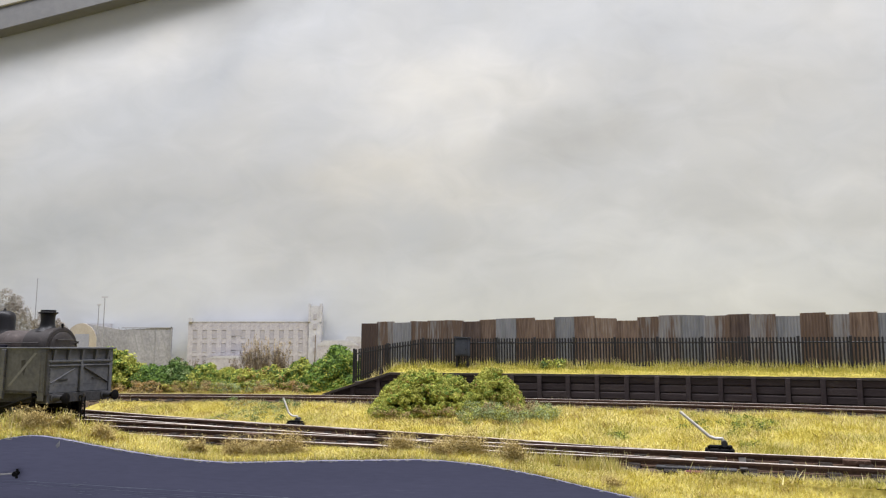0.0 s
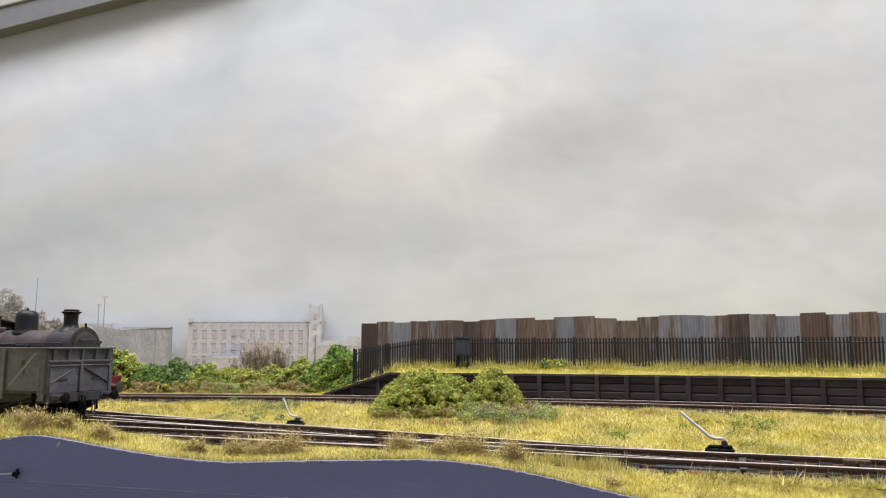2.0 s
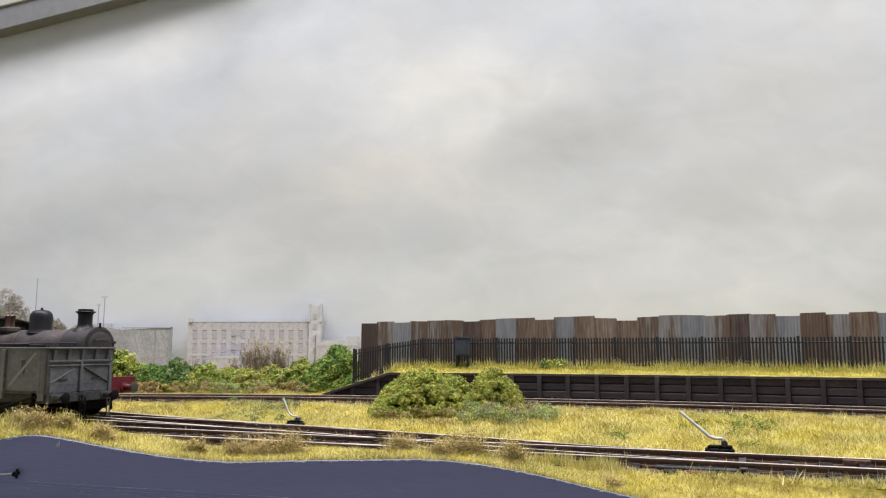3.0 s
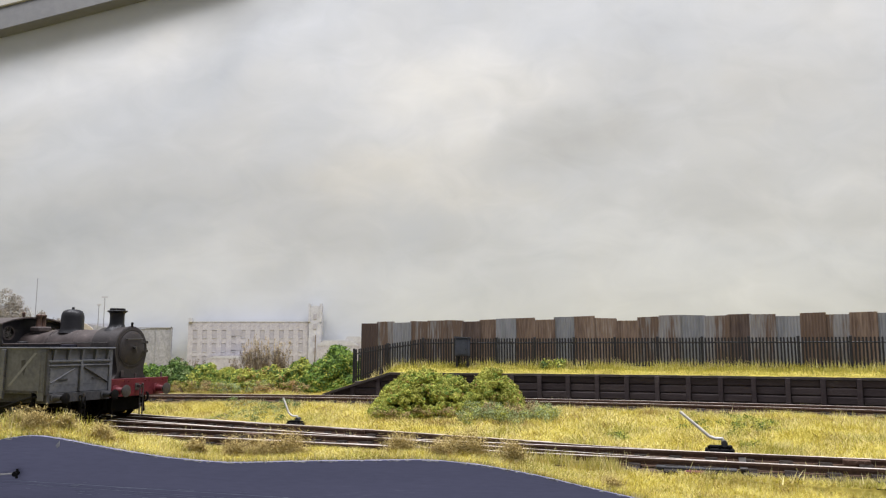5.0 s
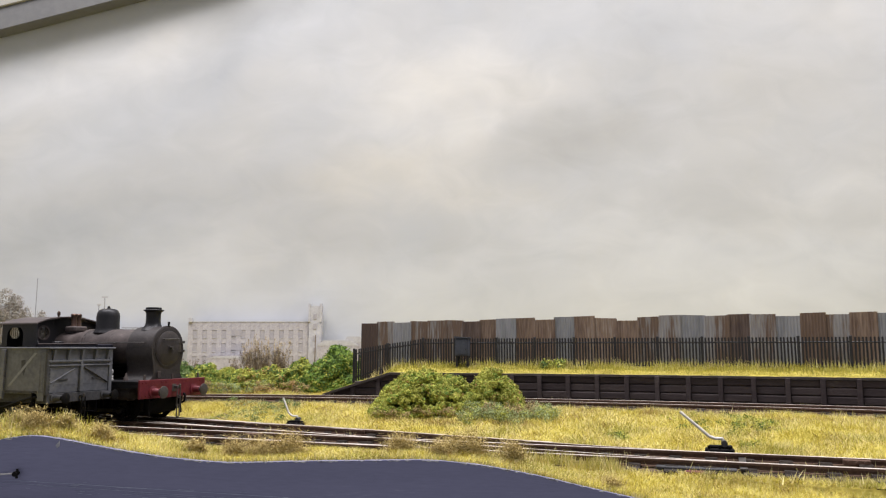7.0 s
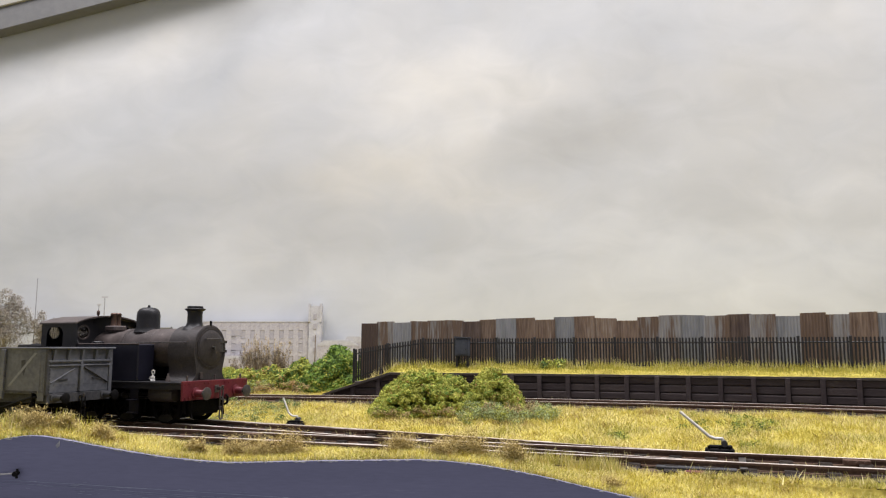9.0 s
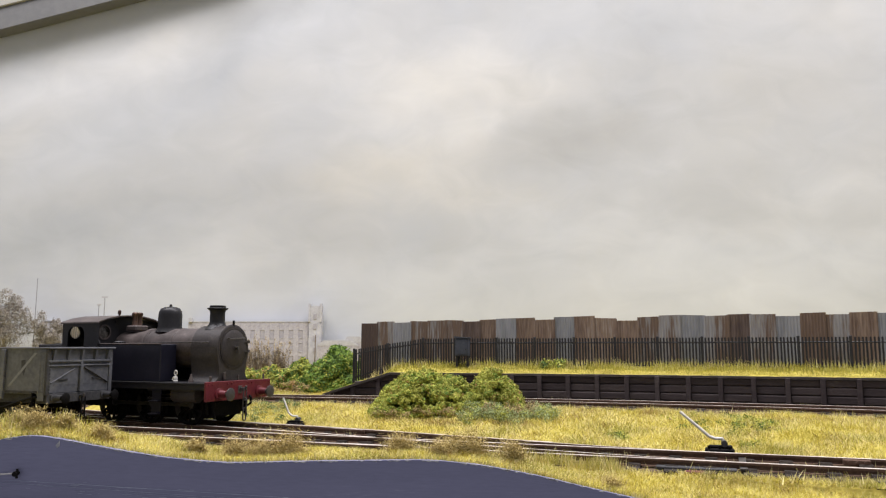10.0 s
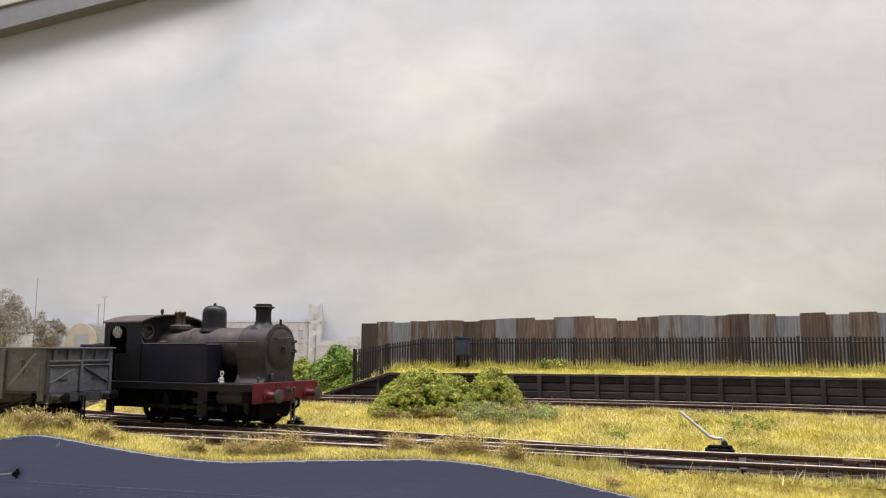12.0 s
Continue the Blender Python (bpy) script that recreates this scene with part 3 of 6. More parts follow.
def platform_ground(x, back):
    """Height of the grassy top, at a distance behind the face."""
    return platform_height(x) + 0.0 + 0.22 * smooth01((np.asarray(x) - RAMP_X + 0.8) / 1.5) * smooth01(np.asarray(back) / 1.2) + 0.03 * np.sin(3 * np.asarray(x) + np.asarray(back) * 2)


def platform():
    root = thing("platform", Matrix(), "disused low platform faced with tarred timber and topped with grass", "platform")
    xs = np.arange(RAMP_END, 24, 0.4)
    backs = np.array([0.02, 0.4, 0.8, 1.3, 2.0, 3.2, 5.0])
    v, f = [], []
    for b in backs:
        for x in xs:
            v.append((x + 0.27 * 0.4 * b, float(platform_face(x)) + b, float(platform_ground(x, b))))
    nx = len(xs)
    for j in range(len(backs) - 1):
        for i in range(nx - 1):
            a = j * nx + i
            f.append((a, a + 1, a + nx + 1, a + nx))
    ob = new("grass_bank", cloud_mesh("grass_bank", v, f, EARTH))
    ob.parent = root
    st = stations(lambda q: platform_face(q), RAMP_END, 24, 1.06)
    post = to_mesh("post", box(bmesh.new(), -0.08, 0.08, -0.16, 0.0, 0, 1, 0.015), PLANK)
    board = to_mesh("plank", box(bmesh.new(), -0.47, 0.47, -0.06, 0.1, -0.13, 0.118, 0.03), PLANK)
    for x, y, h in st:
        top = float(platform_height(x))
        q = piece("post", post, root, at(x, y, 0.05, 0, 0, h) @ Matrix.Diagonal((1, 1, top - 0.07, 1)))
        c = radians(h)
        mx, my = x + 0.53 * math.cos(c), y + 0.53 * math.sin(c)
        low = float(platform_height(mx))
        for k in range(4):
            zc = 0.2 + 0.275 * k
            if zc + 0.1 < low:
                piece("plank", board, root, at(mx, my + random.uniform(-0.008, 0.008) - 0.018 * (3 - k), zc, random.uniform(-1, 1.5), 0, h))
    bm = bmesh.new()
    sweep(bm, platform_face, RAMP_X - 0.3, 24, [(0.02, 0), (0.2, 0), (0.2, 1.0), (0.02, 1.0)], 0, 0.1)
    for q in bm.faces:
        q.material_index = 0
    part("backing", bm, PLANK, root)
    bm = bmesh.new()
    sweep(bm, platform_face, RAMP_X, 24, [(-0.13, 0), (0.3, 0), (0.3, 0.08), (-0.13, 0.08)], 0, PLATFORM_TOP - 0.06)
    for q in bm.faces:
        q.material_index = 0
    part("coping", bm, COPING, root)
    x0, x1 = RAMP_END - 0.2, RAMP_X
    y0, y1 = float(platform_face(x0)), float(platform_face(x1))
    bm = bmesh.new()
    ring = [[bm.verts.new((x, y + a, z + b)) for a, b in ((-0.2, 0), (0.3, 0), (0.3, 0.09), (-0.2, 0.09))] for x, y, z in ((x0, y0, 0.28), (x1, y1, PLATFORM_TOP - 0.06))]
    for k in range(4):
        bm.faces.new((ring[0][k], ring[1][k], ring[1][(k + 1) % 4], ring[0][(k + 1) % 4]))
    bm.faces.new(ring[0])
    bm.faces.new(ring[1][::-1])
    part("ramp_coping", bm, COPING, root)
    bm = bmesh.new()
    a = [bm.verts.new(q) for q in ((x0, y0 + 0.02, 0.05), (x1, y1 + 0.02, 0.05), (x1, y1 + 0.02, PLATFORM_TOP - 0.05), (x0, y0 + 0.02, 0.3))]
    b = [bm.verts.new(v.co + Vector((0, 0.15, 0))) for v in a]
    bm.faces.new(a)
    bm.faces.new(b[::-1])
    for k in range(4):
        bm.faces.new((a[k], b[k], b[(k + 1) % 4], a[(k + 1) % 4]))
    part("ramp_wall", bm, PLANK, root)


platform()

# ---- palisade fence on the platform ----


def fence_line(x):
    return platform_face(x) + 1.3


def fence():
    root = thing("palisade_fence", Matrix(), "black iron palisade fence along the back of the platform", "fence")
    posts = [(-3.7, 0.85, 2.13), (-2.29, 1.25, 2.36)] + [(-0.81 + 1.47 * k, 1.4, 2.58) for k in range(15)]
    post = to_mesh("post", box(bmesh.new(), -0.048, 0.048, -0.048, 0.048, 0, 1, 0.01), IRON)
    bm = bmesh.new()
    plate(bm, [(-0.031, 0), (0.031, 0), (0.031, 0.98), (0.016, 1.0), (-0.016, 1.0), (-0.031, 0.98)], -0.012, 0.012)
    pale = to_mesh("pale", bm, IRON)
    for (xa, ba, ta), (xb, bb, tb) in zip(posts, posts[1:]):
        ya, yb = float(fence_line(xa)), float(fence_line(xb))
        h = math.degrees(math.atan2(yb - ya, xb - xa))
        piece("post", post, root, at(xa, ya, ba - 0.2, 0, 0, h) @ Matrix.Diagonal((1, 1, ta - ba + 0.22, 1)))
        n = 14
        for k in range(1, n):
            t = k / n
            z0, z1 = ba + (bb - ba) * t - 0.05, ta + (tb - ta) * t - 0.02
            piece("pale", pale, root, at(xa + (xb - xa) * t, ya + (yb - ya) * t - 0.03, z0, 0, random.uniform(-0.6, 0.6), h) @ Matrix.Diagonal((1, 1, z1 - z0, 1)))
        for za, zb in ((ba + 0.12, bb + 0.12), (ta - 0.2, tb - 0.2)):
            bm = bmesh.new()
            rod(bm, (xa, ya, za), (xb, yb, zb), 0.03, 4)
            part("rail", bm, IRON, root)
    return root


fence()


def cabinet():
    x = 0.78
    y = float(fence_line(x)) - 0.32
    root = thing("relay_cabinet", at(x, y, 1.3, 0, 0, -15), "blue-grey equipment cabinet on legs beside the fence", "cabinet")
    bm = bmesh.new()
    box(bm, -0.27, 0.27, -0.17, 0.17, 0.56, 1.26, 0.02)
    part("body", bm, CABINET, root)
    bm = bmesh.new()
    plate(bm, [(-0.31, 1.26), (0.31, 1.26), (0.31, 1.3), (-0.31, 1.34)], -0.21, 0.21)
    part("lid", bm, CABINET, root)
    bm = bmesh.new()
    box(bm, -0.22, 0.22, -0.19, -0.172, 0.62, 1.2, 0.01)
    door = part("door", bm, CABINET, root)
    bm = bmesh.new()
    rod(bm, (0.18, -0.22, 0.82), (0.18, -0.19, 0.82), 0.025, 8)
    part("handle", bm, IRON, door)
    for s in (-0.22, 0.22):
        bm = bmesh.new()
        box(bm, s - 0.04, s + 0.04, -0.1, 0.1, -0.1, 0.56)
        part("leg", bm, IRON, root)


cabinet()

# ---- corrugated iron wall ----


def wall_line(x):
    return platform_face(x) + 2.7


def corrugated_wall():
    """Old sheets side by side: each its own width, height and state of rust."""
    root = thing("corrugated_wall", Matrix(), "boundary wall of rusty and galvanised corrugated iron sheets", "wall", kind="structure")
    kinds = {"r": RUST, "d": RUST_DARK, "g": GALV, "s": GALV_RUSTY}
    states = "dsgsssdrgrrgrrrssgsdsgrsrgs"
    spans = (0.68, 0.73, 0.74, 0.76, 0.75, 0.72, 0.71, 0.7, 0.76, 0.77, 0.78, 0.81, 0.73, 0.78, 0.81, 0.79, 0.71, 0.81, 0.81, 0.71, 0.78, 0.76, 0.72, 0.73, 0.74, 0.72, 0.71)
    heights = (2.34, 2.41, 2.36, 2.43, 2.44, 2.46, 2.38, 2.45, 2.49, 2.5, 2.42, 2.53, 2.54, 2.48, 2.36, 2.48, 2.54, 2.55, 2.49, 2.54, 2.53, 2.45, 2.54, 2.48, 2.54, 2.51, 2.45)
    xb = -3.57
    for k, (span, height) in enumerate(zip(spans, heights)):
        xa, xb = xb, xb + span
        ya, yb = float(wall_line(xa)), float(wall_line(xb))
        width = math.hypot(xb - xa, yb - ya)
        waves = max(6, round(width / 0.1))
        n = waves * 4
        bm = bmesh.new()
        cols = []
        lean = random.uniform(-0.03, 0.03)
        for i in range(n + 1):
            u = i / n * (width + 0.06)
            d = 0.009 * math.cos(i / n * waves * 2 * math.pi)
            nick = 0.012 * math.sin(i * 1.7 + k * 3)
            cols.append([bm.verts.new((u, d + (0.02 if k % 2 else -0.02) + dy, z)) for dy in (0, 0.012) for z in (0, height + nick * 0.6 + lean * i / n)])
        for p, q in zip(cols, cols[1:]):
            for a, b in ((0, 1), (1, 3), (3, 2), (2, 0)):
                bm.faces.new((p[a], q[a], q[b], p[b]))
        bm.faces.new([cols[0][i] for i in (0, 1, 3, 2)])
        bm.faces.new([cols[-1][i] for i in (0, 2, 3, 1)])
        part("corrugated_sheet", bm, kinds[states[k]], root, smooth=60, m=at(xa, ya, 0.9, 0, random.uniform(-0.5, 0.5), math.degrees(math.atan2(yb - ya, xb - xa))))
    for x in np.arange(-3, 18, 2.0):
        bm = bmesh.new()
        box(bm, -0.06, 0.06, 0.1, 0.22, 0.6, 2.9)
        part("wall_post", bm, COPING, root, m=at(float(x), float(wall_line(x)), 0))


corrugated_wall()

# ---- tank engine ----


def wheel_mesh(radius, y_side):
    """Tyre and hub of a spoked wheel whose face looks to y_side."""
    bm = bmesh.new()
    m = ALONG_Y if y_side > 0 else Matrix.Rotation(radians(90), 4, "X")
    lathe(bm, [(radius - 0.1, -0.05), (radius + 0.035, -0.07), (radius + 0.035, -0.03), (radius, -0.02), (radius - 0.012, 0.06), (radius - 0.1, 0.06), (radius - 0.1, -0.05)], 32, m)
    lathe(bm, [(0, -0.06), (0.13, -0.06), (0.13, 0.07), (0.06, 0.09), (0, 0.09)], 12, m)
    return bm


def spoke_wheel(parent, mesh, spoke, count, m):
    w = piece("wheel", mesh, parent, m)
    for k in range(count):
        piece("spoke", spoke, w, Matrix.Rotation(k * 2 * math.pi / count, 4, "Y"))
    return w


WHEEL_R = 0.56
AXLES = (-0.25, -1.75, -3.25)


def buffer(parent, x, y, z, direction, red):
    """A buffer: socket, shank and dished head."""
    m = at(x, y, z, 0, 90 if direction > 0 else -90, 0)
    bm = bmesh.new()
    j = 1.0 if red is not WAGON_DARK else 0.78
    lathe(bm, [(0, 0), (0.17 * j, 0), (0.17 * j, 0.03), (0.115 * j, 0.05), (0.1 * j, 0.24), (0.085 * j, 0.26), (0, 0.26)], 20)
    b = part("buffer", bm, red, parent, smooth=35, m=m)
    bm = bmesh.new()
    k = 0.9 if red is not WAGON_DARK else 0.72
    lathe(bm, [(0, 0.24), (0.06, 0.24), (0.06, 0.36), (0.09, 0.38), (0.2 * k, 0.395), (0.2 * k, 0.415), (0.1, 0.435), (0, 0.44)], 24)
    part("head", bm, DARK_STEEL if red is not WAGON_DARK else GEAR_BLACK, b, "grimy steel buffer head", smooth=35)


def ring_link(bm, c, length, width, r, flat):
    """A chain link, long side upright, flat in the plane across x or across y."""
    pts = []
    for k in range(13):
        a = k / 12 * 2 * math.pi
        u, w = width / 2 * math.sin(a), (length / 2 - width / 2) * (1 if math.cos(a) > 0 else -1) + width / 2 * math.cos(a)
        pts.append((c[0] + (u if flat else 0), c[1] + (0 if flat else u), c[2] + w))
    return bent_rod(bm, pts, r, 6)


def engine():
    root = thing("tank_engine", at(-12, 25.6, 0), "weathered black side-tank steam engine with a dull red buffer beam", "locomotive")
    # running plate and buffer beams
    bm = bmesh.new()
    box(bm, -6.15, 0.86, -1.36, 1.36, 1.16, 1.22, 0.01)
    for s in (-1, 1):
        box(bm, -6.1, 0.86, s * 1.33 - 0.02, s * 1.33 + 0.02, 1.02, 1.16)
    part("running_plate", bm, LOCO_BLACK, root)
    for x, d in ((0.86, 1), (-6.2, -1)):
        bm = bmesh.new()
        box(bm, x, x + 0.07, -1.4, 1.4, 0.71, 1.25, 0.012)
        beam = part("buffer_beam", bm, BEAM_RED, root, "dull red riveted buffer beam")
        bm = bmesh.new()
        xf = x + 0.07 if d > 0 else x
        for y in (-1.3, -1.15, -0.52, -0.35, 0.35, 0.52, 1.15, 1.3):
            for z in (0.79, 1.17):
                rod(bm, (xf - 0.01 * d, y, z), (xf + 0.022 * d, y, z), 0.022, 6)
        part("rivet_row", bm, BEAM_RED, beam)
        for y in (-0.87, 0.87):
            buffer(root, xf, y, 0.9, d, BEAM_RED)
    # draw hook and chain
    bm = bmesh.new()
    box(bm, 0.93, 0.95, -0.09, 0.09, 0.88, 1.1, 0.01)
    box(bm, 0.95, 1.12, -0.03, 0.03, 0.96, 1.05, 0.01)
    rod(bm, (1.12, 0, 0.99), (1.16, 0, 1.09), 0.035)
    part("draw_hook", bm, DARK_STEEL, root)
    for k, z in enumerate((0.87, 0.58, 0.3)):
        bm = bmesh.new()
        ring_link(bm, (1.12, 0, z), 0.36, 0.13, 0.022, k % 2)
        part("chain_link", bm, DARK_STEEL, root)
    bm = bmesh.new()
    bent_rod(bm, [(0.93, 0.42, 0.8), (1.0, 0.42, 0.74), (0.99, 0.42, 0.58), (0.9, 0.42, 0.52), (0.72, 0.42, 0.55)], 0.034)
    part("brake_hose", bm, GEAR_BLACK, root, smooth=50)
    # boiler, smokebox
    axis = Matrix.Translation((0, 0, 2.18)) @ ALONG_X
    bm = bmesh.new()
    lathe(bm, [(0.57, -2.36), (0.595, -2.34), (0.595, -2.28), (0.582, -2.27), (0.582, -1.3), (0.592, -1.29), (0.592, -1.24), (0.582, -1.23), (0.582, -0.36)], 48, axis)
    part("boiler", bm, LOCO_BROWN, root, smooth=35)
    bm = bmesh.new()
    lathe(bm, [(0.5, -3.7), (0.5, -3.0), (0.53, -2.75), (0.595, -2.55), (0.595, -2.36), (0.4, -2.36)], 48, axis)
    box(bm, -3.46, -2.3, -0.55, 0.55, 1.22, 2.18)
    part("firebox", bm, LOCO_BROWN, root, smooth=40)
    bm = bmesh.new()
    lathe(bm, [(0.57, -0.4), (0.655, -0.38), (0.655, 0.56), (0.68, 0.57), (0.68, 0.62), (0.64, 0.64), (0.5, 0.645), (0, 0.645)], 56, axis)
    part("smokebox", bm, LOCO_SMOKEBOX, root, smooth=35)
    # curved saddle under the smokebox
    bm = bmesh.new()
    prof = [(-0.66, 2.2), (-0.655, 1.95), (-0.61, 1.72), (-0.58, 1.5), (-0.61, 1.34), (-0.72, 1.22)]
    full = flowing(prof) + [(-y, z) for y, z in reversed(flowing(prof))]
    plate(bm, full, -0.38, 0.6, Matrix.Rotation(radians(-90), 4, "Z"))
    part("saddle", bm, LOCO_SMOKEBOX, root, smooth=50)
    bm = bmesh.new()
    prof = [(-0.68, 2.18), (-0.66, 1.95), (-0.6, 1.7), (-0.57, 1.5), (-0.6, 1.34), (-0.74, 1.22)]
    full = flowing(prof) + [(-y, z) for y, z in reversed(flowing(prof))]
    plate(bm, full, 0.585, 0.637, Matrix.Rotation(radians(-90), 4, "Z"))
    part("front_plate", bm, LOCO_SMOKEBOX, root, smooth=50)
    bm = bmesh.new()
    lathe(bm, [(0.53, 0.64), (0.53, 0.665), (0.5, 0.68), (0.4, 0.71), (0.2, 0.74), (0, 0.75)], 40, axis)
    lathe(bm, [(0.54, 0.64), (0.57, 0.64), (0.57, 0.662), (0.54, 0.662)], 40, axis)
    rivets = bmesh.new()
    for k in range(44):
        a = k * 2 * math.pi / 44
        y, z = 0.62 * math.cos(a), 2.18 + 0.62 * math.sin(a)
        if z > 1.75:
            rod(rivets, (0.63, y, z), (0.656, y, z), 0.014, 6)
    part("rivet_ring", rivets, LOCO_SMOKEBOX, root)
    door = part("smokebox_door", bm, LOCO_SMOKEBOX, root, "round domed smokebox door", smooth=25)
    bm = bmesh.new()
    rod(bm, (0.72, 0, 2.18), (0.84, 0, 2.18), 0.05, 10)
    rod(bm, (0.82, 0, 2.2), (0.83, 0.02, 2.02), 0.022)
    rod(bm, (0.79, -0.02, 2.18), (0.8, -0.14, 2.24), 0.02)
    part("door_handle", bm, DARK_STEEL, door)
    bm = bmesh.new()
    rod(bm, (0.78, -0.34, 2.44), (0.78, 0.34, 2.46), 0.018)
    for y in (-0.32, 0.32):
        rod(bm, (0.66, y, 2.45), (0.79, y, 2.45), 0.016)
    part("door_rail", bm, DARK_STEEL, door)
    bm = bmesh.new()
    for z in (2.08, 2.36):
        box(bm, 0.69, 0.72, 0.02, 0.6, z - 0.02, z + 0.02)
        box(bm, 0.63, 0.72, 0.58, 0.64, z - 0.04, z + 0.04)
    part("hinge_strap", bm, DARK_STEEL, door)
    bm = bmesh.new()
    box(bm, 0.6, 0.64, -0.04, 0.04, 2.8, 2.98, 0.01)
    part("lamp_iron", bm, GEAR_BLACK, root)
    # chimney
    bm = bmesh.new()
    lathe(bm, [(0.4, 2.72), (0.32, 2.79), (0.25, 2.86), (0.222, 2.95), (0.218, 3.2), (0.235, 3.28), (0.3, 3.325), (0.31, 3.345), (0.3, 3.358), (0.235, 3.365), (0.235, 3.425), (0.21, 3.43), (0.18, 3.42), (0.18, 3.1), (0, 3.1)], 32)
    part("chimney", bm, LOCO_BLACK, root, smooth=30)
    # dome
    bm = bmesh.new()
    lathe(bm, [(0.43, 2.66), (0.38, 2.74), (0.355, 2.82), (0.352, 3.18), (0.335, 3.29), (0.28, 3.38), (0.18, 3.425), (0.05, 3.435), (0.04, 3.48), (0.03, 3.51), (0, 3.515)], 36, Matrix.Translation((-1.86, 0, 0)))
    part("dome", bm, LOCO_BLACK, root, smooth=40)
    # safety valves
    bm = bmesh.new()
    box(bm, -3.45, -3.0, -0.26, 0.26, 2.7, 2.88, 0.04)
    base = part("valve_seat", bm, LOCO_BROWN, root)
    bm = bmesh.new()
    for y in (-0.085, 0.085):
        lathe(bm, [(0.11, 2.86), (0.09, 2.92), (0.082, 3.16), (0.105, 3.2), (0.105, 3.26), (0.07, 3.29), (0, 3.29)], 16, Matrix.Translation((-3.24, y, 0)))
    part("safety_valve", bm, COPPER, base, "tarnished copper safety valves", smooth=35)
    bm = bmesh.new()
    lathe(bm, [(0.03, 3.1), (0.03, 3.22), (0.05, 3.24), (0.05, 3.34), (0.02, 3.37), (0, 3.38)], 10, Matrix.Translation((-3.75, -0.25, 0)))
    part("whistle", bm, COPPER, root, smooth=40)
    # side tanks
    for s in (-1, 1):
        bm = bmesh.new()
        box(bm, -3.46, -0.93, min(s * 0.62, s * 1.25), max(s * 0.62, s * 1.25), 1.22, 2.29, 0.025)
        tank = part("side_tank", bm, TANK_BLUE, root, "flat-sided water tank")
        bm = bmesh.new()
        rod(bm, (-3.46, s * 1.24, 2.3), (-0.94, s * 1.24, 2.3), 0.022)
        part("beading", bm, LOCO_BROWN, tank)
        bm = bmesh.new()
        lathe(bm, [(0.17, 2.29), (0.17, 2.36), (0.15, 2.38), (0, 2.39)], 16, Matrix.Translation((-2.9, s * 0.95, 0)))
        part("filler_lid", bm, LOCO_BLACK, tank, smooth=35)
        # boiler handrails
        bm = bmesh.new()
        rod(bm, (-2.3, s * 0.68, 2.34), (0.32, s * 0.68, 2.34), 0.016)
        for x in (-2.2, -0.9, 0.25):
            rod(bm, (x, s * 0.56, 2.34), (x, s * 0.69, 2.34), 0.02)
        part("handrail", bm, DARK_STEEL, root)
    # cab
    for s in (-1, 1):
        bm = bmesh.new()
        y0, y1 = s * 1.25 - 0.02, s * 1.25 + 0.02
        box(bm, -5.0, -4.76, y0, y1, 1.22, 2.93)
        box(bm, -4.05, -3.46, y0, y1, 1.22, 2.93)
        box(bm, -4.76, -4.05, y0, y1, 2.82, 2.93)
        box(bm, -4.42, -4.05, y0, y1, 1.22, 2.02)
        plate(bm, [(-4.76, 2.82), (-4.76, 2.62), (-4.7, 2.74), (-4.6, 2.82)], y0, y1)
        plate(bm, [(-4.05, 2.82), (-4.2, 2.82), (-4.1, 2.74), (-4.05, 2.62)], y0, y1)
        plate(bm, [(-3.46, 2.3), (-3.36, 2.3), (-3.44, 2.42), (-3.46, 2.6)], y0, y1)
        side = part("cab_side", bm, LOCO_BLACK, root)
        bm = bmesh.new()
        rod(bm, (-4.74, s * 1.29, 1.45), (-4.74, s * 1.29, 2.2), 0.018)
        rod(bm, (-4.43, s * 1.29, 1.3), (-4.43, s * 1.29, 2.0), 0.018)
        part("grab_rail", bm, DARK_STEEL, side)
    roof = [(-1.31, 2.915), (-1.25, 2.95), (-0.9, 3.06), (-0.45, 3.14), (0, 3.165), (0.45, 3.14), (0.9, 3.06), (1.25, 2.95), (1.31, 2.915)]
    turn = Matrix.Rotation(radians(-90), 4, "Z") @ Matrix.Diagonal((-1, 1, 1, 1))
    bm = bmesh.new()
    full = roof + [(y, z + 0.04) for y, z in reversed(roof)]
    plate(bm, full, -5.06, -3.42, turn)
    part("cab_roof", bm, LOCO_BROWN, root, "dusty brown-black curved cab roof")

    def spectacle(x, y, rear):
        """Rim, pane and, behind, guard bars of a round cab window."""
        bm = bmesh.new()
        lathe(bm, [(0.19, -0.03), (0.235, -0.03), (0.235, 0.04), (0.19, 0.04), (0.19, -0.03)], 24, Matrix.Translation((x, y, 2.66)) @ ALONG_X)
        rim = part("window_rim", bm, LOCO_BROWN if not rear else LOCO_BLACK, root, "round spectacle window rim", smooth=35)
        bm = bmesh.new()
        lathe(bm, [(0, -0.006), (0.2, -0.006), (0.2, 0.006), (0, 0.006)], 24, Matrix.Translation((x, y, 2.66)) @ ALONG_X)
        pane = part("pane", bm, GLASS, rim)
        pane.visible_shadow = False
        if rear:
            bm = bmesh.new()
            for k in range(-2, 3):
                rod(bm, (x - 0.05, y + 0.075 * k, 2.46), (x - 0.05, y + 0.075 * k, 2.86), 0.012, 6)
            part("window_bar", bm, DARK_STEEL, rim)

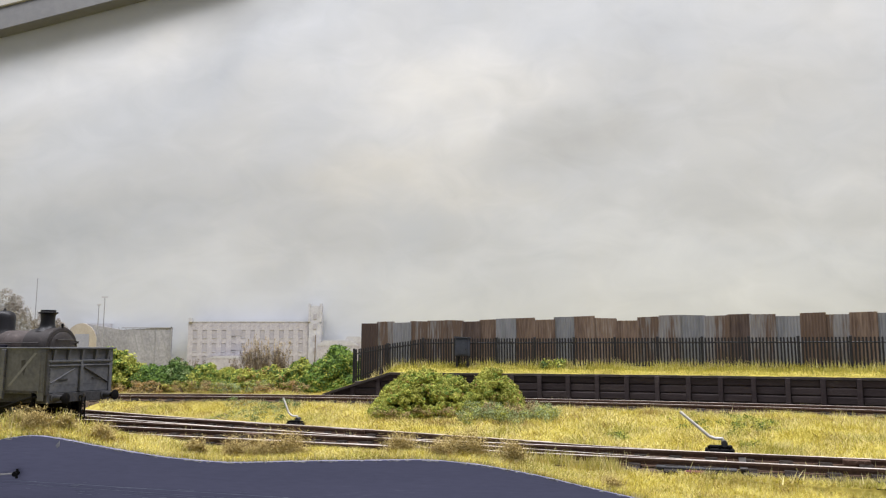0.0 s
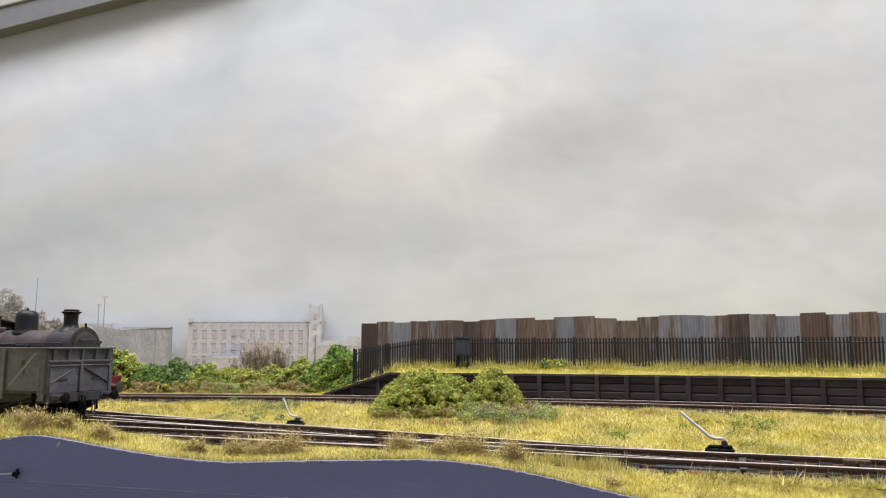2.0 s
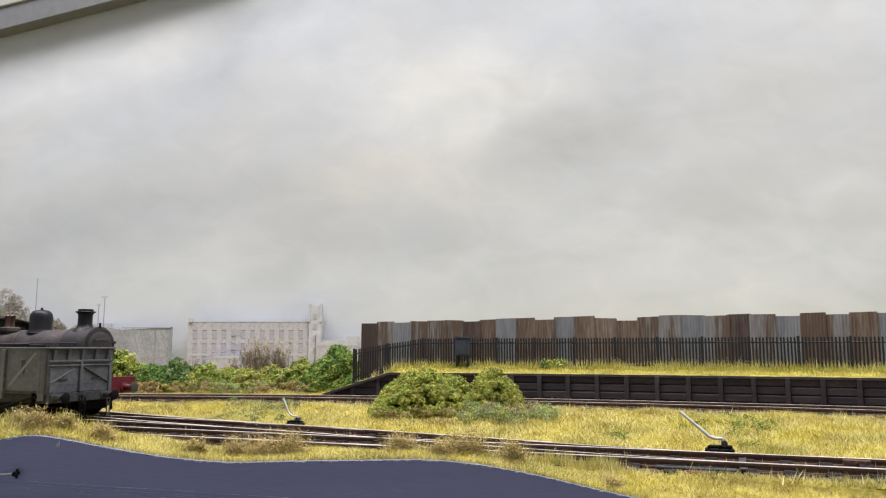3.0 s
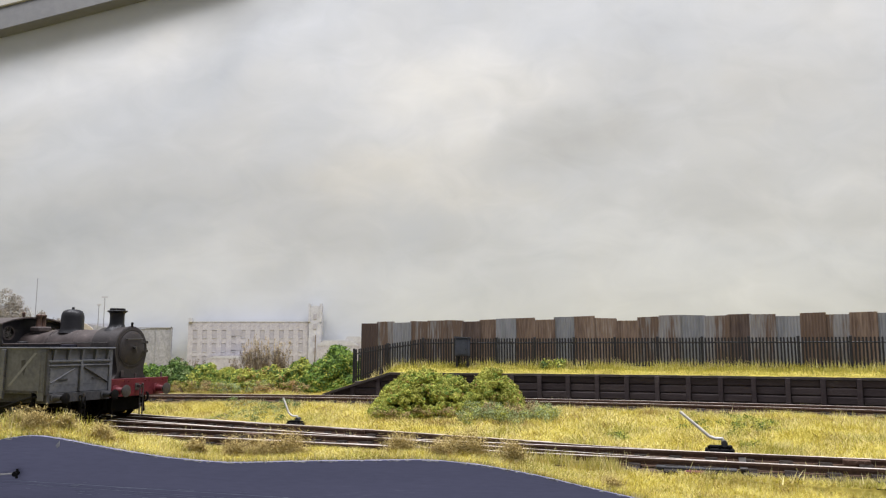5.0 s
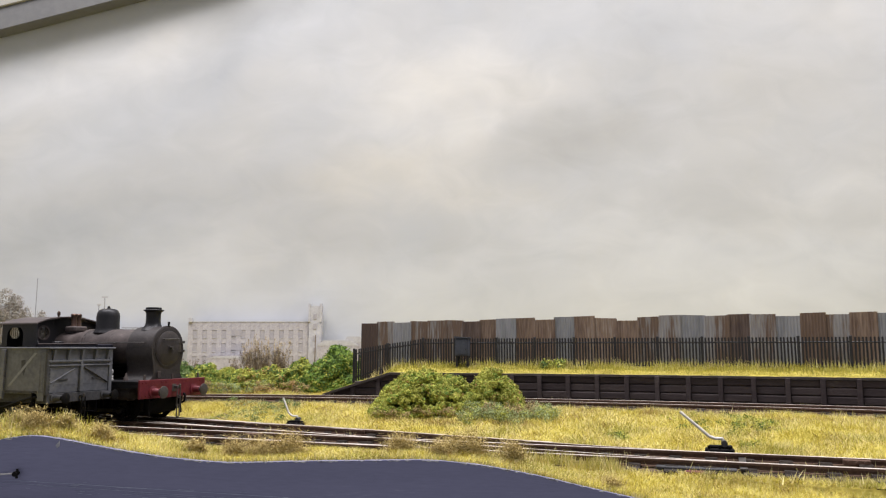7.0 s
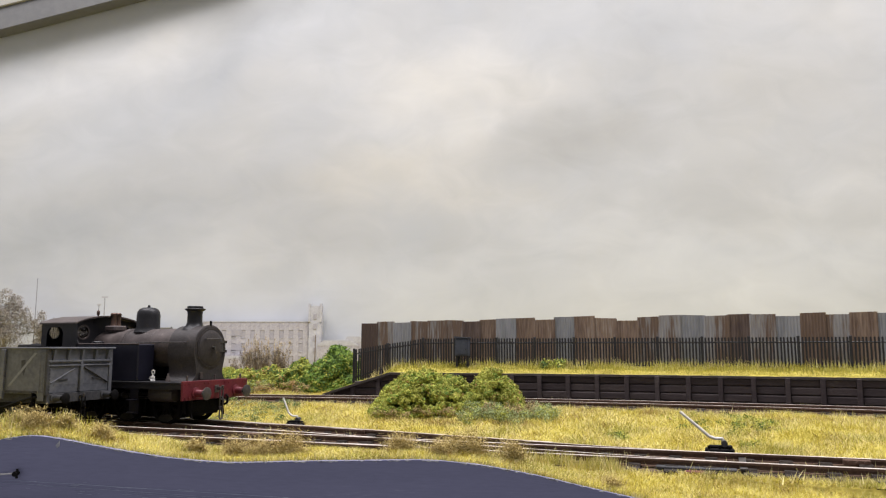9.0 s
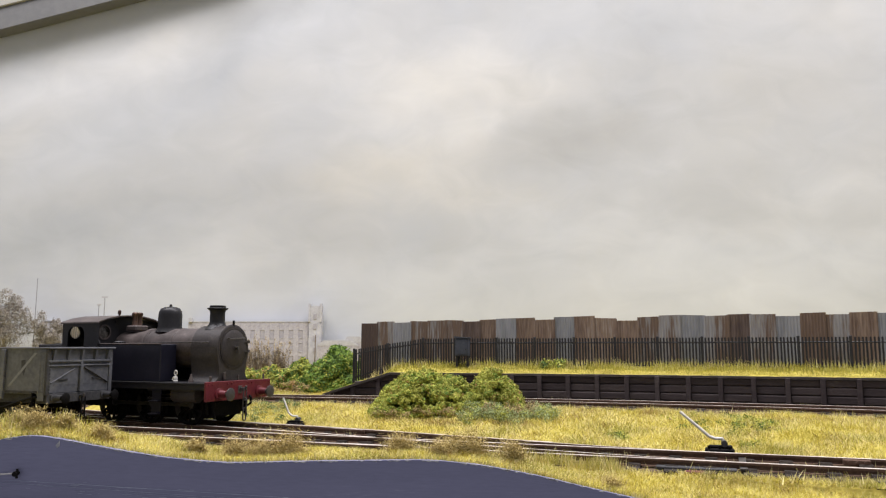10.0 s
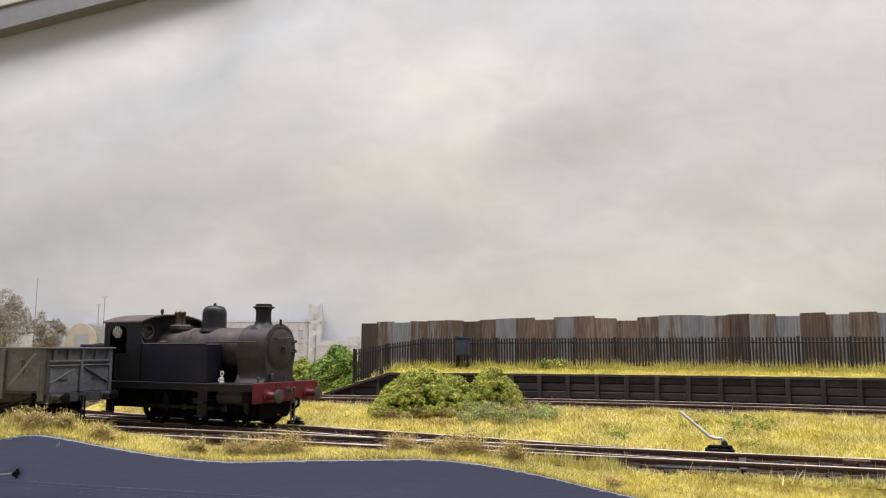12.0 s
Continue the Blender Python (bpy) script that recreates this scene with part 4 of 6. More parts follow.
    for x, rear in ((-3.68, False), (-4.96, True)):
        # end sheets with two round openings: strips round the holes
        for s in (-1, 1):
            c = s * 0.86
            bm = bmesh.new()
            n = 24
            inner = [(c + 0.21 * math.cos(k * 2 * math.pi / n), 2.66 + 0.21 * math.sin(k * 2 * math.pi / n)) for k in range(n)]
            outer = []
            for k in range(n):
                a = k * 2 * math.pi / n
                dx, dz = math.cos(a), math.sin(a)
                lim = [0.39 / max(abs(dx), 1e-6)]
                q = min(lim[0], 0.36 / max(abs(dz), 1e-6))
                outer.append((c + dx * q, 2.66 + dz * q))
            front = [[bm.verts.new((xx, y, min(z, 3.15 - 0.16 * (y / 1.25) ** 2))) for y, z in loop] for xx in (x - 0.02, x + 0.02) for loop in (inner, outer)]
            for k in range(n):
                j = (k + 1) % n
                bm.faces.new((front[0][k], front[0][j], front[1][j], front[1][k]))
                bm.faces.new((front[2][k], front[3][k], front[3][j], front[2][j]))
                bm.faces.new((front[0][k], front[2][k], front[2][j], front[0][j]))
            if s < 0:
                plate(bm, [(-0.47, 1.22), (0.47, 1.22), (0.47, 3.1), (0, 3.16), (-0.47, 3.1)], x - 0.02, x + 0.02, turn)
            yy = sorted((s * 0.47, s * 1.25))
            box(bm, x - 0.02, x + 0.02, yy[0], yy[1], 1.22, 2.3)
            plate(bm, [(s * 0.47, 3.02), (s * 0.47, 3.1), (s * 0.9, 3.04), (s * 1.25, 2.94), (s * 1.25, 2.9)], x - 0.02, x + 0.02, turn)
            part("cab_front" if not rear else "cab_back", bm, LOCO_BLACK, root)
            spectacle(x, c, rear)
    # bunker
    bm = bmesh.new()
    box(bm, -6.1, -5.02, -1.25, 1.25, 1.22, 2.29, 0.03)
    part("bunker", bm, LOCO_BLACK, root)
    bm = bmesh.new()
    for x in (-5.9, -5.55, -5.25):
        for y in (-0.7, 0.0, 0.7):
            lathe(bm, [(0, 2.1), (0.26, 2.2), (0.2, 2.3), (0, 2.33)], 7, Matrix.Translation((x, y, 0)))
    part("coal", bm, GEAR_BLACK, root)
    # frames and running gear
    bm = bmesh.new()
    for s in (-1, 1):
        plate(bm, [(-6.1, 1.16), (-6.1, 0.75), (-5.3, 0.6), (-4.2, 0.45), (-0.1, 0.4), (0.3, 0.55), (0.86, 0.7), (0.86, 1.16)], s * 0.5 - 0.02, s * 0.5 + 0.02)
    box(bm, -5.6, -4.0, -0.9, 0.9, 0.75, 1.1)
    box(bm, -3.4, -2.2, -0.45, 0.45, 0.35, 1.2, 0.05)
    # solid black blocks added to keep the space between the wheels dark
    box(bm, 0.05, 0.5, -0.62, 0.62, 0.24, 1.1, 0.03)
    box(bm, -3.9, 0.2, -0.46, 0.46, 0.16, 1.1, 0.06)
    box(bm, -5.6, -3.9, -0.46, 0.46, 0.4, 1.1, 0.06)
    part("frames_and_dark_fill", bm, GEAR_BLACK, root)
    for s in (-1, 1):
        bm = bmesh.new()
        lathe(bm, [(0, -0.55), (0.2, -0.55), (0.22, -0.52), (0.22, 0.3), (0.2, 0.34), (0, 0.35)], 24, Matrix.Translation((0.0, s * 1.0, 0.86)) @ ALONG_X)
        box(bm, -0.5, 0.3, s * 1.0 - 0.2, s * 1.0 + 0.2, 0.9, 1.1, 0.03)
        cyl = part("cylinder", bm, LOCO_SMOKEBOX, root, smooth=35)
        bm = bmesh.new()
        for z in (0.74, 0.98):
            box(bm, -1.6, -0.54, s * 1.0 - 0.04, s * 1.0 + 0.04, z - 0.03, z + 0.03)
        rod(bm, (-1.3, s * 1.0, 0.86), (-0.5, s * 1.0, 0.86), 0.03)
        box(bm, -1.35, -1.15, s * 1.0 - 0.06, s * 1.0 + 0.06, 0.77, 0.95, 0.01)
        part("slide_bar", bm, ROD_STEEL, cyl)
        # footsteps
        for x in (-0.98, -4.6):
            bm = bmesh.new()
            box(bm, x - 0.17, x + 0.17, s * 1.27 - 0.015, s * 1.27 + 0.015, 0.3, 1.05)
            for z in (0.32, 0.68):
                box(bm, x - 0.17, x + 0.17, s * 1.27 - 0.02, s * 1.27 + 0.16 * s if s > 0 else s * 1.27 + 0.02, z, z + 0.03) if s > 0 else box(bm, x - 0.17, x + 0.17, s * 1.27 - 0.16, s * 1.27 + 0.02, z, z + 0.03)
            part("footstep", bm, TANK_BLUE, root)
        bm = bmesh.new()
        plate(bm, [(0.5, 0.8), (0.66, 0.8), (0.62, 0.42), (0.66, 0.2), (0.6, 0.18), (0.52, 0.4)], s * 0.68 - 0.025, s * 0.68 + 0.025)
        part("guard_iron", bm, GEAR_BLACK, root)
        for x in AXLES:
            bm = bmesh.new()
            box(bm, x + WHEEL_R + 0.04, x + WHEEL_R + 0.13, s * 0.72 - 0.05, s * 0.72 + 0.05, 0.3, 0.8, 0.02)
            part("brake_block", bm, GEAR_BLACK, root)
    # small fittings on the running plate
    bm = bmesh.new()
    lathe(bm, [(0, 0), (0.06, 0), (0.07, 0.03), (0.05, 0.06), (0.06, 0.12), (0.03, 0.17), (0.018, 0.2), (0, 0.2)], 12, Matrix.Translation((-0.42, -1.15, 1.22)))
    ring_link(bm, (-0.42, -1.15, 1.48), 0.12, 0.1, 0.018, True)
    bent_rod(bm, [(-0.48, -1.15, 1.25), (-0.55, -1.15, 1.3), (-0.5, -1.15, 1.36), (-0.44, -1.15, 1.37)], 0.014, 6)
    part("lubricator", bm, LAMP_WHITE, root, "small white-painted lubricator pot", smooth=40)
    bm = bmesh.new()
    lathe(bm, [(0, 0), (0.07, 0), (0.06, 0.1), (0.03, 0.16), (0.03, 0.22), (0, 0.23)], 10, Matrix.Translation((0.1, -1.1, 1.22)))
    part("oil_pot", bm, LOCO_BROWN, root, smooth=40)
    for y in (-1.15, 0.0, 1.15):
        bm = bmesh.new()
        box(bm, 0.83, 0.87, y - 0.03, y + 0.03, 1.22, 1.4, 0.008)
        part("lamp_bracket", bm, LOCO_BROWN, root)
    bm = bmesh.new()
    box(bm, 0.66, 0.7, -0.45, -0.33, 1.28, 1.48, 0.01)
    part("step_bracket", bm, LOCO_BROWN, root)
    # wheels and coupling rods
    wheels = []
    meshes = {s: to_mesh("wheel", wheel_mesh(WHEEL_R, s), GEAR_BLACK) for s in (-1, 1)}
    spoke = to_mesh("spoke", rod(bmesh.new(), (0.1, 0, 0), (WHEEL_R - 0.08, 0, 0), 0.035, 6), GEAR_BLACK)
    pins = {}
    for s in (-1, 1):
        bm = bmesh.new()
        rod(bm, (0.24, 0, 0), (0.24, s * 0.2, 0), 0.05, 10)
        plate(bm, [(-0.5 * math.cos(a), 0.5 * math.sin(a)) for a in np.linspace(-0.6, 0.6, 7)] + [(-0.3, 0.17), (-0.3, -0.17)], s * 0.06, s * 0.08)
        pins[s] = to_mesh("crank_pin", bm, ROD_STEEL)
    for x in AXLES:
        for s in (-1, 1):
            w = spoke_wheel(root, meshes[s], spoke, 12, at(x, s * 0.72, WHEEL_R))
            piece("crank_pin", pins[s], w, Matrix())
            wheels.append((w, x, s))
    rods = []
    for s in (-1, 1):
        bm = bmesh.new()
        box(bm, AXLES[2], AXLES[0], -0.02, 0.02, -0.05, 0.05, 0.008)
        for x in AXLES:
            lathe(bm, [(0, -0.035), (0.1, -0.035), (0.1, 0.035), (0.05, 0.05), (0, 0.05)], 14, Matrix.Translation((x, 0, 0)) @ (ALONG_Y if s > 0 else Matrix.Rotation(radians(90), 4, "X")))
        rods.append((part("coupling_rod", bm, ROD_STEEL, root, "oily dark steel coupling rod", smooth=35), s))
    return root, wheels, rods


ENGINE, WHEELS, RODS = engine()

# ---- mineral wagon ----


def wagon():
    """Origin at rail level below the middle of the outer end; the wagon reaches back along -x."""
    L, W = 5.2, 1.11
    root = thing("mineral_wagon", at(-10.03, 21.30, 0, 0, 0, -19.8), "grey riveted steel mineral wagon with diagonal end bracing", "wagon")
    zb, zt = 1.0, 2.17
    bm = bmesh.new()
    for s in (-1, 1):
        box(bm, -L, 0, s * W - 0.025, s * W + 0.025, zb, zt)
    box(bm, -L, 0, -W, W, zb - 0.02, zb + 0.04)
    part("body_side", bm, WAGON_GREY, root)
    bm = bmesh.new()
    for s in (-1, 1):
        box(bm, -L + 0.03, -0.03, s * (W - 0.035) - 0.006, s * (W - 0.035) + 0.006, zb + 0.05, zt - 0.02)
    part("lining", bm, WAGON_IN, root)
    for x in (0.0, -L):
        bm = bmesh.new()
        box(bm, x - 0.025, x + 0.025, -W + 0.026, W - 0.026, zb, zt - 0.02)
        part("end_panel", bm, WAGON_GREY, root)
    # end detail
    bm = bmesh.new()
    box(bm, 0.026, 0.09, -W, W, zt - 0.37, zt - 0.31, 0.01)
    box(bm, 0.026, 0.08, -W, W, zt - 0.48, zt - 0.44, 0.01)
    part("end_rail", bm, WAGON_GREY, root)
    for y in (-0.96, -0.48, 0.0, 0.48, 0.94):
        bm = bmesh.new()
        plate(bm, [(0.026, zt - 0.31), (0.09, zt - 0.31), (0.14, zt - 0.04), (0.026, zt - 0.04)], y - 0.03, y + 0.03)
        part("end_bracket", bm, WAGON_GREY, root)
    for y0, y1 in ((0.08, 1.0),):
        bm = bmesh.new()
        rod(bm, (0.05, y0, zt - 0.5), (0.05, y1, zb + 0.22), 0.03, 4)
        part("end_brace", bm, WAGON_DARK, root)
    bm = bmesh.new()
    rod(bm, (0.03, -0.1, zt - 0.5), (0.03, -0.98, zb + 0.25), 0.02, 4)
    part("end_brace", bm, WAGON_GREY, root)
    bm = bmesh.new()
    box(bm, 0.026, 0.1, -0.05, 0.05, zb, zt - 0.31, 0.01)
    part("end_post", bm, WAGON_GREY, root)
    for s in (-1, 1):
        bm = bmesh.new()
        box(bm, -0.03, 0.07, s * (W - 0.02) - 0.06, s * (W - 0.02) + 0.06, zb - 0.05, zt - 0.02, 0.01)
        part("corner_post", bm, WAGON_DARK if s < 0 else WAGON_GREY, root)
        bm = bmesh.new()
        box(bm, 0.026, 0.06, s * 0.6 - 0.17, s * 0.6 + 0.17, zb + 0.33, zb + 0.36)
        part("label_clip", bm, WAGON_DARK, root)
    bm = bmesh.new()
    for k in range(18):
        y = -0.98 + k * 1.96 / 17
        rod(bm, (0.02, y, zb + 0.2), (0.042, y, zb + 0.2), 0.014, 6)
    part("rivet_row", bm, WAGON_GREY, root)
    bm = bmesh.new()
    for k in range(13):
        z = zb + 0.04 + k * 0.085
        for x in (-0.16, -0.05):
            rod(bm, (x, -W - 0.05, z), (x, -W - 0.075, z), 0.018, 6)
        rod(bm, (0.07, -W + 0.06, z), (0.09, -W + 0.06, z), 0.016, 6)
    part("rivet_row", bm, WAGON_GREY, root)
    bm = bmesh.new()
    box(bm, -0.22, 0.0, -W - 0.05, -W - 0.026, zb - 0.2, zt - 0.03, 0.008)
    part("corner_plate", bm, WAGON_GREY, root)
    bm = bmesh.new()
    plate(bm, [(-0.86, zt - 0.32), (-0.72, zt - 0.3), (-0.68, zt - 0.5), (-0.75, zt - 0.72), (-0.83, zt - 0.6)], -W - 0.0275, -W - 0.02)
    part("stain", bm, WAGON_DARK, root, "dark oily stain on the side sheet")
    # top capping
    bm = bmesh.new()
    for s in (-1, 1):
        box(bm, -L - 0.03, 0.03, s * W - 0.06, s * W + 0.06, zt - 0.02, zt + 0.03, 0.012)
    box(bm, -0.04, 0.15, -W - 0.06, W + 0.06, zt - 0.02, zt + 0.032, 0.012)
    box(bm, -L - 0.04, -L + 0.06, -W - 0.06, W + 0.06, zt - 0.02, zt + 0.032, 0.012)
    part("capping", bm, WAGON_GREY, root)
    # side posts, door and stripes
    for s in (-1, 1):
        for x in (-1.45, -1.95, -3.2, -3.75):
            bm = bmesh.new()
            box(bm, x - 0.07, x + 0.07, s * W + (0.025 if s > 0 else -0.1), s * W + (0.1 if s > 0 else -0.025), zb - 0.16, zt - 0.03, 0.012)
            part("side_post", bm, WAGON_GREY, root)
        bm = bmesh.new()
        y = s * (W + 0.03)
        box(bm, -3.1, -2.05, y - 0.03, y + 0.03, zb + 0.06, zt - 0.28, 0.02)
        part("side_door", bm, WAGON_DARK, root, "darker hinged side door")
        bm = bmesh.new()
        plate(bm, [(-1.3, zb + 0.16), (-1.2, zb + 0.16), (-0.32, zt - 0.12), (-0.42, zt - 0.12)], s * W - 0.031, s * W + 0.031)
        part("stripe", bm, WAGON_PALE, root, "faded pale diagonal stripe")
        bm = bmesh.new()
        box(bm, -1.36, -0.08, s * W - 0.03, s * W + 0.03, zb, zb + 0.06)
        part("side_angle", bm, WAGON_DARK, root)
    # underframe
    bm = bmesh.new()
    for s in (-1, 1):
        box(bm, -L, 0, s * 0.95 - 0.04, s * 0.95 + 0.04, zb - 0.28, zb - 0.02, 0.01)
    box(bm, -0.06, 0.06, -W, W, zb - 0.27, zb - 0.02, 0.012)
    box(bm, -L - 0.06, -L + 0.06, -W, W, zb - 0.27, zb - 0.02, 0.012)
    part("underframe", bm, WAGON_DARK, root)
    bm = bmesh.new()
    plate(bm, [(-4.5, 0.95), (-3.7, 0.34), (-3.4, 0.3), (-1.8, 0.3), (-1.5, 0.34), (-0.7, 0.95)], -0.6, 0.6)
    box(bm, -4.9, -0.3, -0.06, 0.06, 0.5, 0.8)
    box(bm, -1.15, -1.05, -0.75, 0.75, 0.4, 0.52)
    part("bottom_door", bm, GEAR_BLACK, root, "black bottom doors and brake gear")
    for y in (-0.87, 0.87):
        buffer(root, 0.06, y, 0.87, 1, WAGON_DARK)
        buffer(root, -L - 0.06, y, 0.87, -1, WAGON_DARK)
    bm = bmesh.new()
    box(bm, 0.06, 0.2, -0.03, 0.03, 0.82, 0.92, 0.01)
    rod(bm, (0.2, 0, 0.84), (0.22, 0, 0.95), 0.03)
    part("draw_hook", bm, DARK_STEEL, root)
    for k, z in enumerate((0.74, 0.54, 0.36)):
        bm = bmesh.new()
        ring_link(bm, (0.2, 0, z), 0.28, 0.13, 0.022, k % 2)
        part("chain_link", bm, GEAR_BLACK, root)
    mesh = {s: to_mesh("wheel", wheel_mesh(0.46, s), GEAR_BLACK) for s in (-1, 1)}
    spoke = to_mesh("spoke", rod(bmesh.new(), (0.1, 0, 0), (0.38, 0, 0), 0.04, 6), GEAR_BLACK)
    for x in (-1.1, -4.1):
        for s in (-1, 1):
            spoke_wheel(root, mesh[s], spoke, 8, at(x, s * 0.72, 0.46))
            bm = bmesh.new()
            box(bm, x - 0.14, x + 0.14, s * 1.0 - 0.09, s * 1.0 + 0.09, 0.34, 0.62, 0.03)
            plate(bm, [(x - 0.4, 0.74), (x - 0.2, 0.3), (x + 0.2, 0.3), (x + 0.4, 0.74)], s * 0.93 - 0.02, s * 0.93 + 0.02)
            part("axlebox", bm, WAGON_DARK, root)
            bm = bmesh.new()
            for k in range(4):
                box(bm, x - 0.5 + 0.09 * k, x + 0.5 - 0.09 * k, s * 1.0 - 0.04, s * 1.0 + 0.04, 0.74 - 0.035 * (k + 1), 0.74 - 0.035 * k)
            part("leaf_spring", bm, GEAR_BLACK, root)
    bm = bmesh.new()
    bent_rod(bm, [(-2.6, -1.1, 0.5), (-1.4, -1.12, 0.62), (-0.5, -1.14, 0.86), (-0.25, -1.14, 0.9)], 0.035, 6)
    part("brake_lever", bm, GEAR_BLACK, root)
    bm = bmesh.new()
    box(bm, -0.4, -0.36, -1.18, -1.06, 0.45, 1.0)
    part("lever_guard", bm, GEAR_BLACK, root)


wagon()


# ---- vegetation ----
RNG = np.random.default_rng(11)


def near_track(x, y):
    """Distance from the nearest line's centre."""
    return np.minimum(np.minimum(abs(y - line_a(x)) * 0.885, abs(y - line_d(x)) * 0.83), np.minimum(abs(y - line_b(x)) * 0.94, abs(y - line_c(x)) * 0.96))


def blades(base, height, lean, width):
    """Thin tapering blades, one sliver each."""
    n = len(base)
    a = RNG.uniform(0, 2 * np.pi, n)
    side = np.stack([np.cos(a), np.sin(a), np.zeros(n)], -1) * (width / 2)[:, None]
    b = RNG.uniform(0, 2 * np.pi, n)
    tilt = np.stack([np.cos(b), np.sin(b), np.zeros(n)], -1) * (lean * height)[:, None]
    up = np.zeros((n, 3))
    up[:, 2] = height
    tip = base + tilt + up * (1 - 0.25 * lean)[:, None]
    v = np.stack([base - side, base + side, tip], 1).reshape(-1, 3)
    return v, np.arange(n * 3)


def grass_object(name, base, height, lean, width, mat, label):
    v, loops = blades(base, height, lean, width)
    me = bpy.data.meshes.new(name)
    me.vertices.add(len(v))
    me.vertices.foreach_set("co", (v * S).astype(np.float32).ravel())
    me.loops.add(len(loops))
    me.loops.foreach_set("vertex_index", loops.astype(np.int32))
    me.polygons.add(len(base))
    me.polygons.foreach_set("loop_start", (np.arange(len(base)) * 3).astype(np.int32))
    me.update(calc_edges=True)
    me.materials.append(mat)
    return tagged(new(name, me), label, "grass", kind="stuff")


def scatter(n, x0, x1, y0, y1):
    return RNG.uniform(x0, x1, n), RNG.uniform(y0, y1, n)


def patchy(x, y, f=0.55, seed=0.0):
    """Smooth patches from 0 to 1."""
    return 0.5 + 0.25 * np.sin(f * 2.1 * x + 1.7 * np.sin(f * 1.3 * y + seed) + seed) + 0.25 * np.sin(f * 2.7 * y + 1.9 * np.sin(f * 1.1 * x + 2 * seed))


def lay_grass():
    on = lambda x, y, dz=-0.03: np.stack([x, y, np.where(near_track(x, y) < 1.35, np.maximum(ground(x, y), -0.2), ground(x, y)) + dz], -1)
    # meadow between the lines and behind the far one
    x, y = scatter(1100000, -24, 22, 14, 40)
    keep = (abs(x) < 0.66 * y + 1) & (near_track(x, y) > 1.1 + 0.5 * patchy(x, y, 1.4)) & (y > line_b(x)) & (y < np.where(x > RAMP_END, platform_face(x) - 0.1, 40))
    x, y = x[keep], y[keep]
    pale = patchy(x, y, 0.8, 1.0) + RNG.normal(0, 0.22, len(x))
    brown = (patchy(x, y, 1.5, 7.0) + 0.55 * np.exp(-(((x + 0.6) / 1.9) ** 2) - ((y - 23.7) / 0.9) ** 2) + 0.5 * np.exp(-(((x - 2.2) / 1.6) ** 2) - ((y - 23.0) / 0.8) ** 2) + 0.3 * smooth01((y - 31.0) / 1.5) * (x < -4) + 0.35 * smooth01(1 - abs(y - line_c(x) + 2.0) / 1.6) + RNG.normal(0, 0.2, len(x))) > 1.04
    pale = np.where(brown, -9, pale)
    for name, sel, mat, label in (("brown_grass", brown, GRASS_BROWN, "withered brown static grass"), ("meadow_grass", (pale < 0.55) & ~brown, GRASS, "short straw-yellow static grass"), ("pale_grass", (pale >= 0.55) & (pale < 0.86), GRASS_PALE, "bleached pale static grass"), ("olive_grass", pale >= 0.86, GRASS_GREEN, "olive-green static grass")):
        n = int(sel.sum())
        grass_object(name, on(x[sel], y[sel]), RNG.uniform(0.1, 0.24, n) * (0.7 + 0.6 * patchy(x[sel], y[sel], 1.1, 4)), RNG.uniform(0.2, 1.4, n), RNG.uniform(0.014, 0.026, n), mat, label)
    # the front bank
    x, y = scatter(600000, -13, 12, FRONT + 0.02, 23)
    d = line_b(x) - y
    keep = (d > 1.05 + 0.35 * patchy(x, y, 1.9, 2)) & (abs(x) < 0.66 * y + 0.6)
    x, y = x[keep], y[keep]
    pale = patchy(x, y, 1.0, 3.0) + RNG.normal(0, 0.22, len(x))
    dead = patchy(x, y, 2.6, 6.0) + 0.4 * smooth01((-5.0 - x) / 1.5) + RNG.normal(0, 0.2, len(x)) > 0.95
    pale = np.where(dead, -9, pale)
    for name, sel, mat, label in (("brown_bank_grass", dead, GRASS_BROWN, "withered brown static grass on the front bank"), ("bank_grass", (pale < 0.6) & ~dead, GRASS, "straw-yellow static grass on the front bank"), ("pale_bank_grass", (pale >= 0.6) & (pale < 0.88), GRASS_PALE, "bleached static grass on the front bank"), ("olive_bank_grass", pale >= 0.88, GRASS_GREEN, "olive static grass on the front bank")):
        n = int(sel.sum())
        grass_object(name, on(x[sel], y[sel]), RNG.uniform(0.07, 0.18, n), RNG.uniform(0.2, 1.4, n), RNG.uniform(0.009, 0.016, n), mat, label)
    # taller tufts along the front crest and the trackside
    tx, ty, th = [], [], []
    for cx, cy, hgt, m, r in tuft_spots():
        k = RNG.normal(0, r, (m, 2))
        tx.append(cx + k[:, 0])
        ty.append(cy + k[:, 1] * 0.7)
        th.append(RNG.uniform(0.5, 1.0, m) * hgt)
    x, y, h = np.concatenate(tx), np.concatenate(ty), np.concatenate(th)
    keep = y > FRONT - 0.1
    x, y, h = x[keep], y[keep], h[keep]
    dull = RNG.random(len(x)) < np.where(x < -5.5, 0.62, 0.35)
    for name, sel, mat, label in (("tall_grass_tufts", ~dull, GRASS_PALE, "tall bleached grass tufts"), ("olive_grass_tufts", dull, GRASS_GREEN, "tall olive grass tufts")):
        n = int(sel.sum())
        grass_object(name, on(x, y)[sel], h[sel], RNG.uniform(0.05, 0.55, n), RNG.uniform(0.012, 0.022, n), mat, label)
    # thin growth in and beside the tracks
    x, y = scatter(60000, -20, 16, 13, 33)
    d = near_track(x, y)
    keep = (d < 1.7) & (abs(x) < 0.66 * y + 0.6) & (patchy(x, y, 1.6, 5) + RNG.normal(0, 0.12, len(x)) > np.where(d < 0.95, 0.84, 0.62))
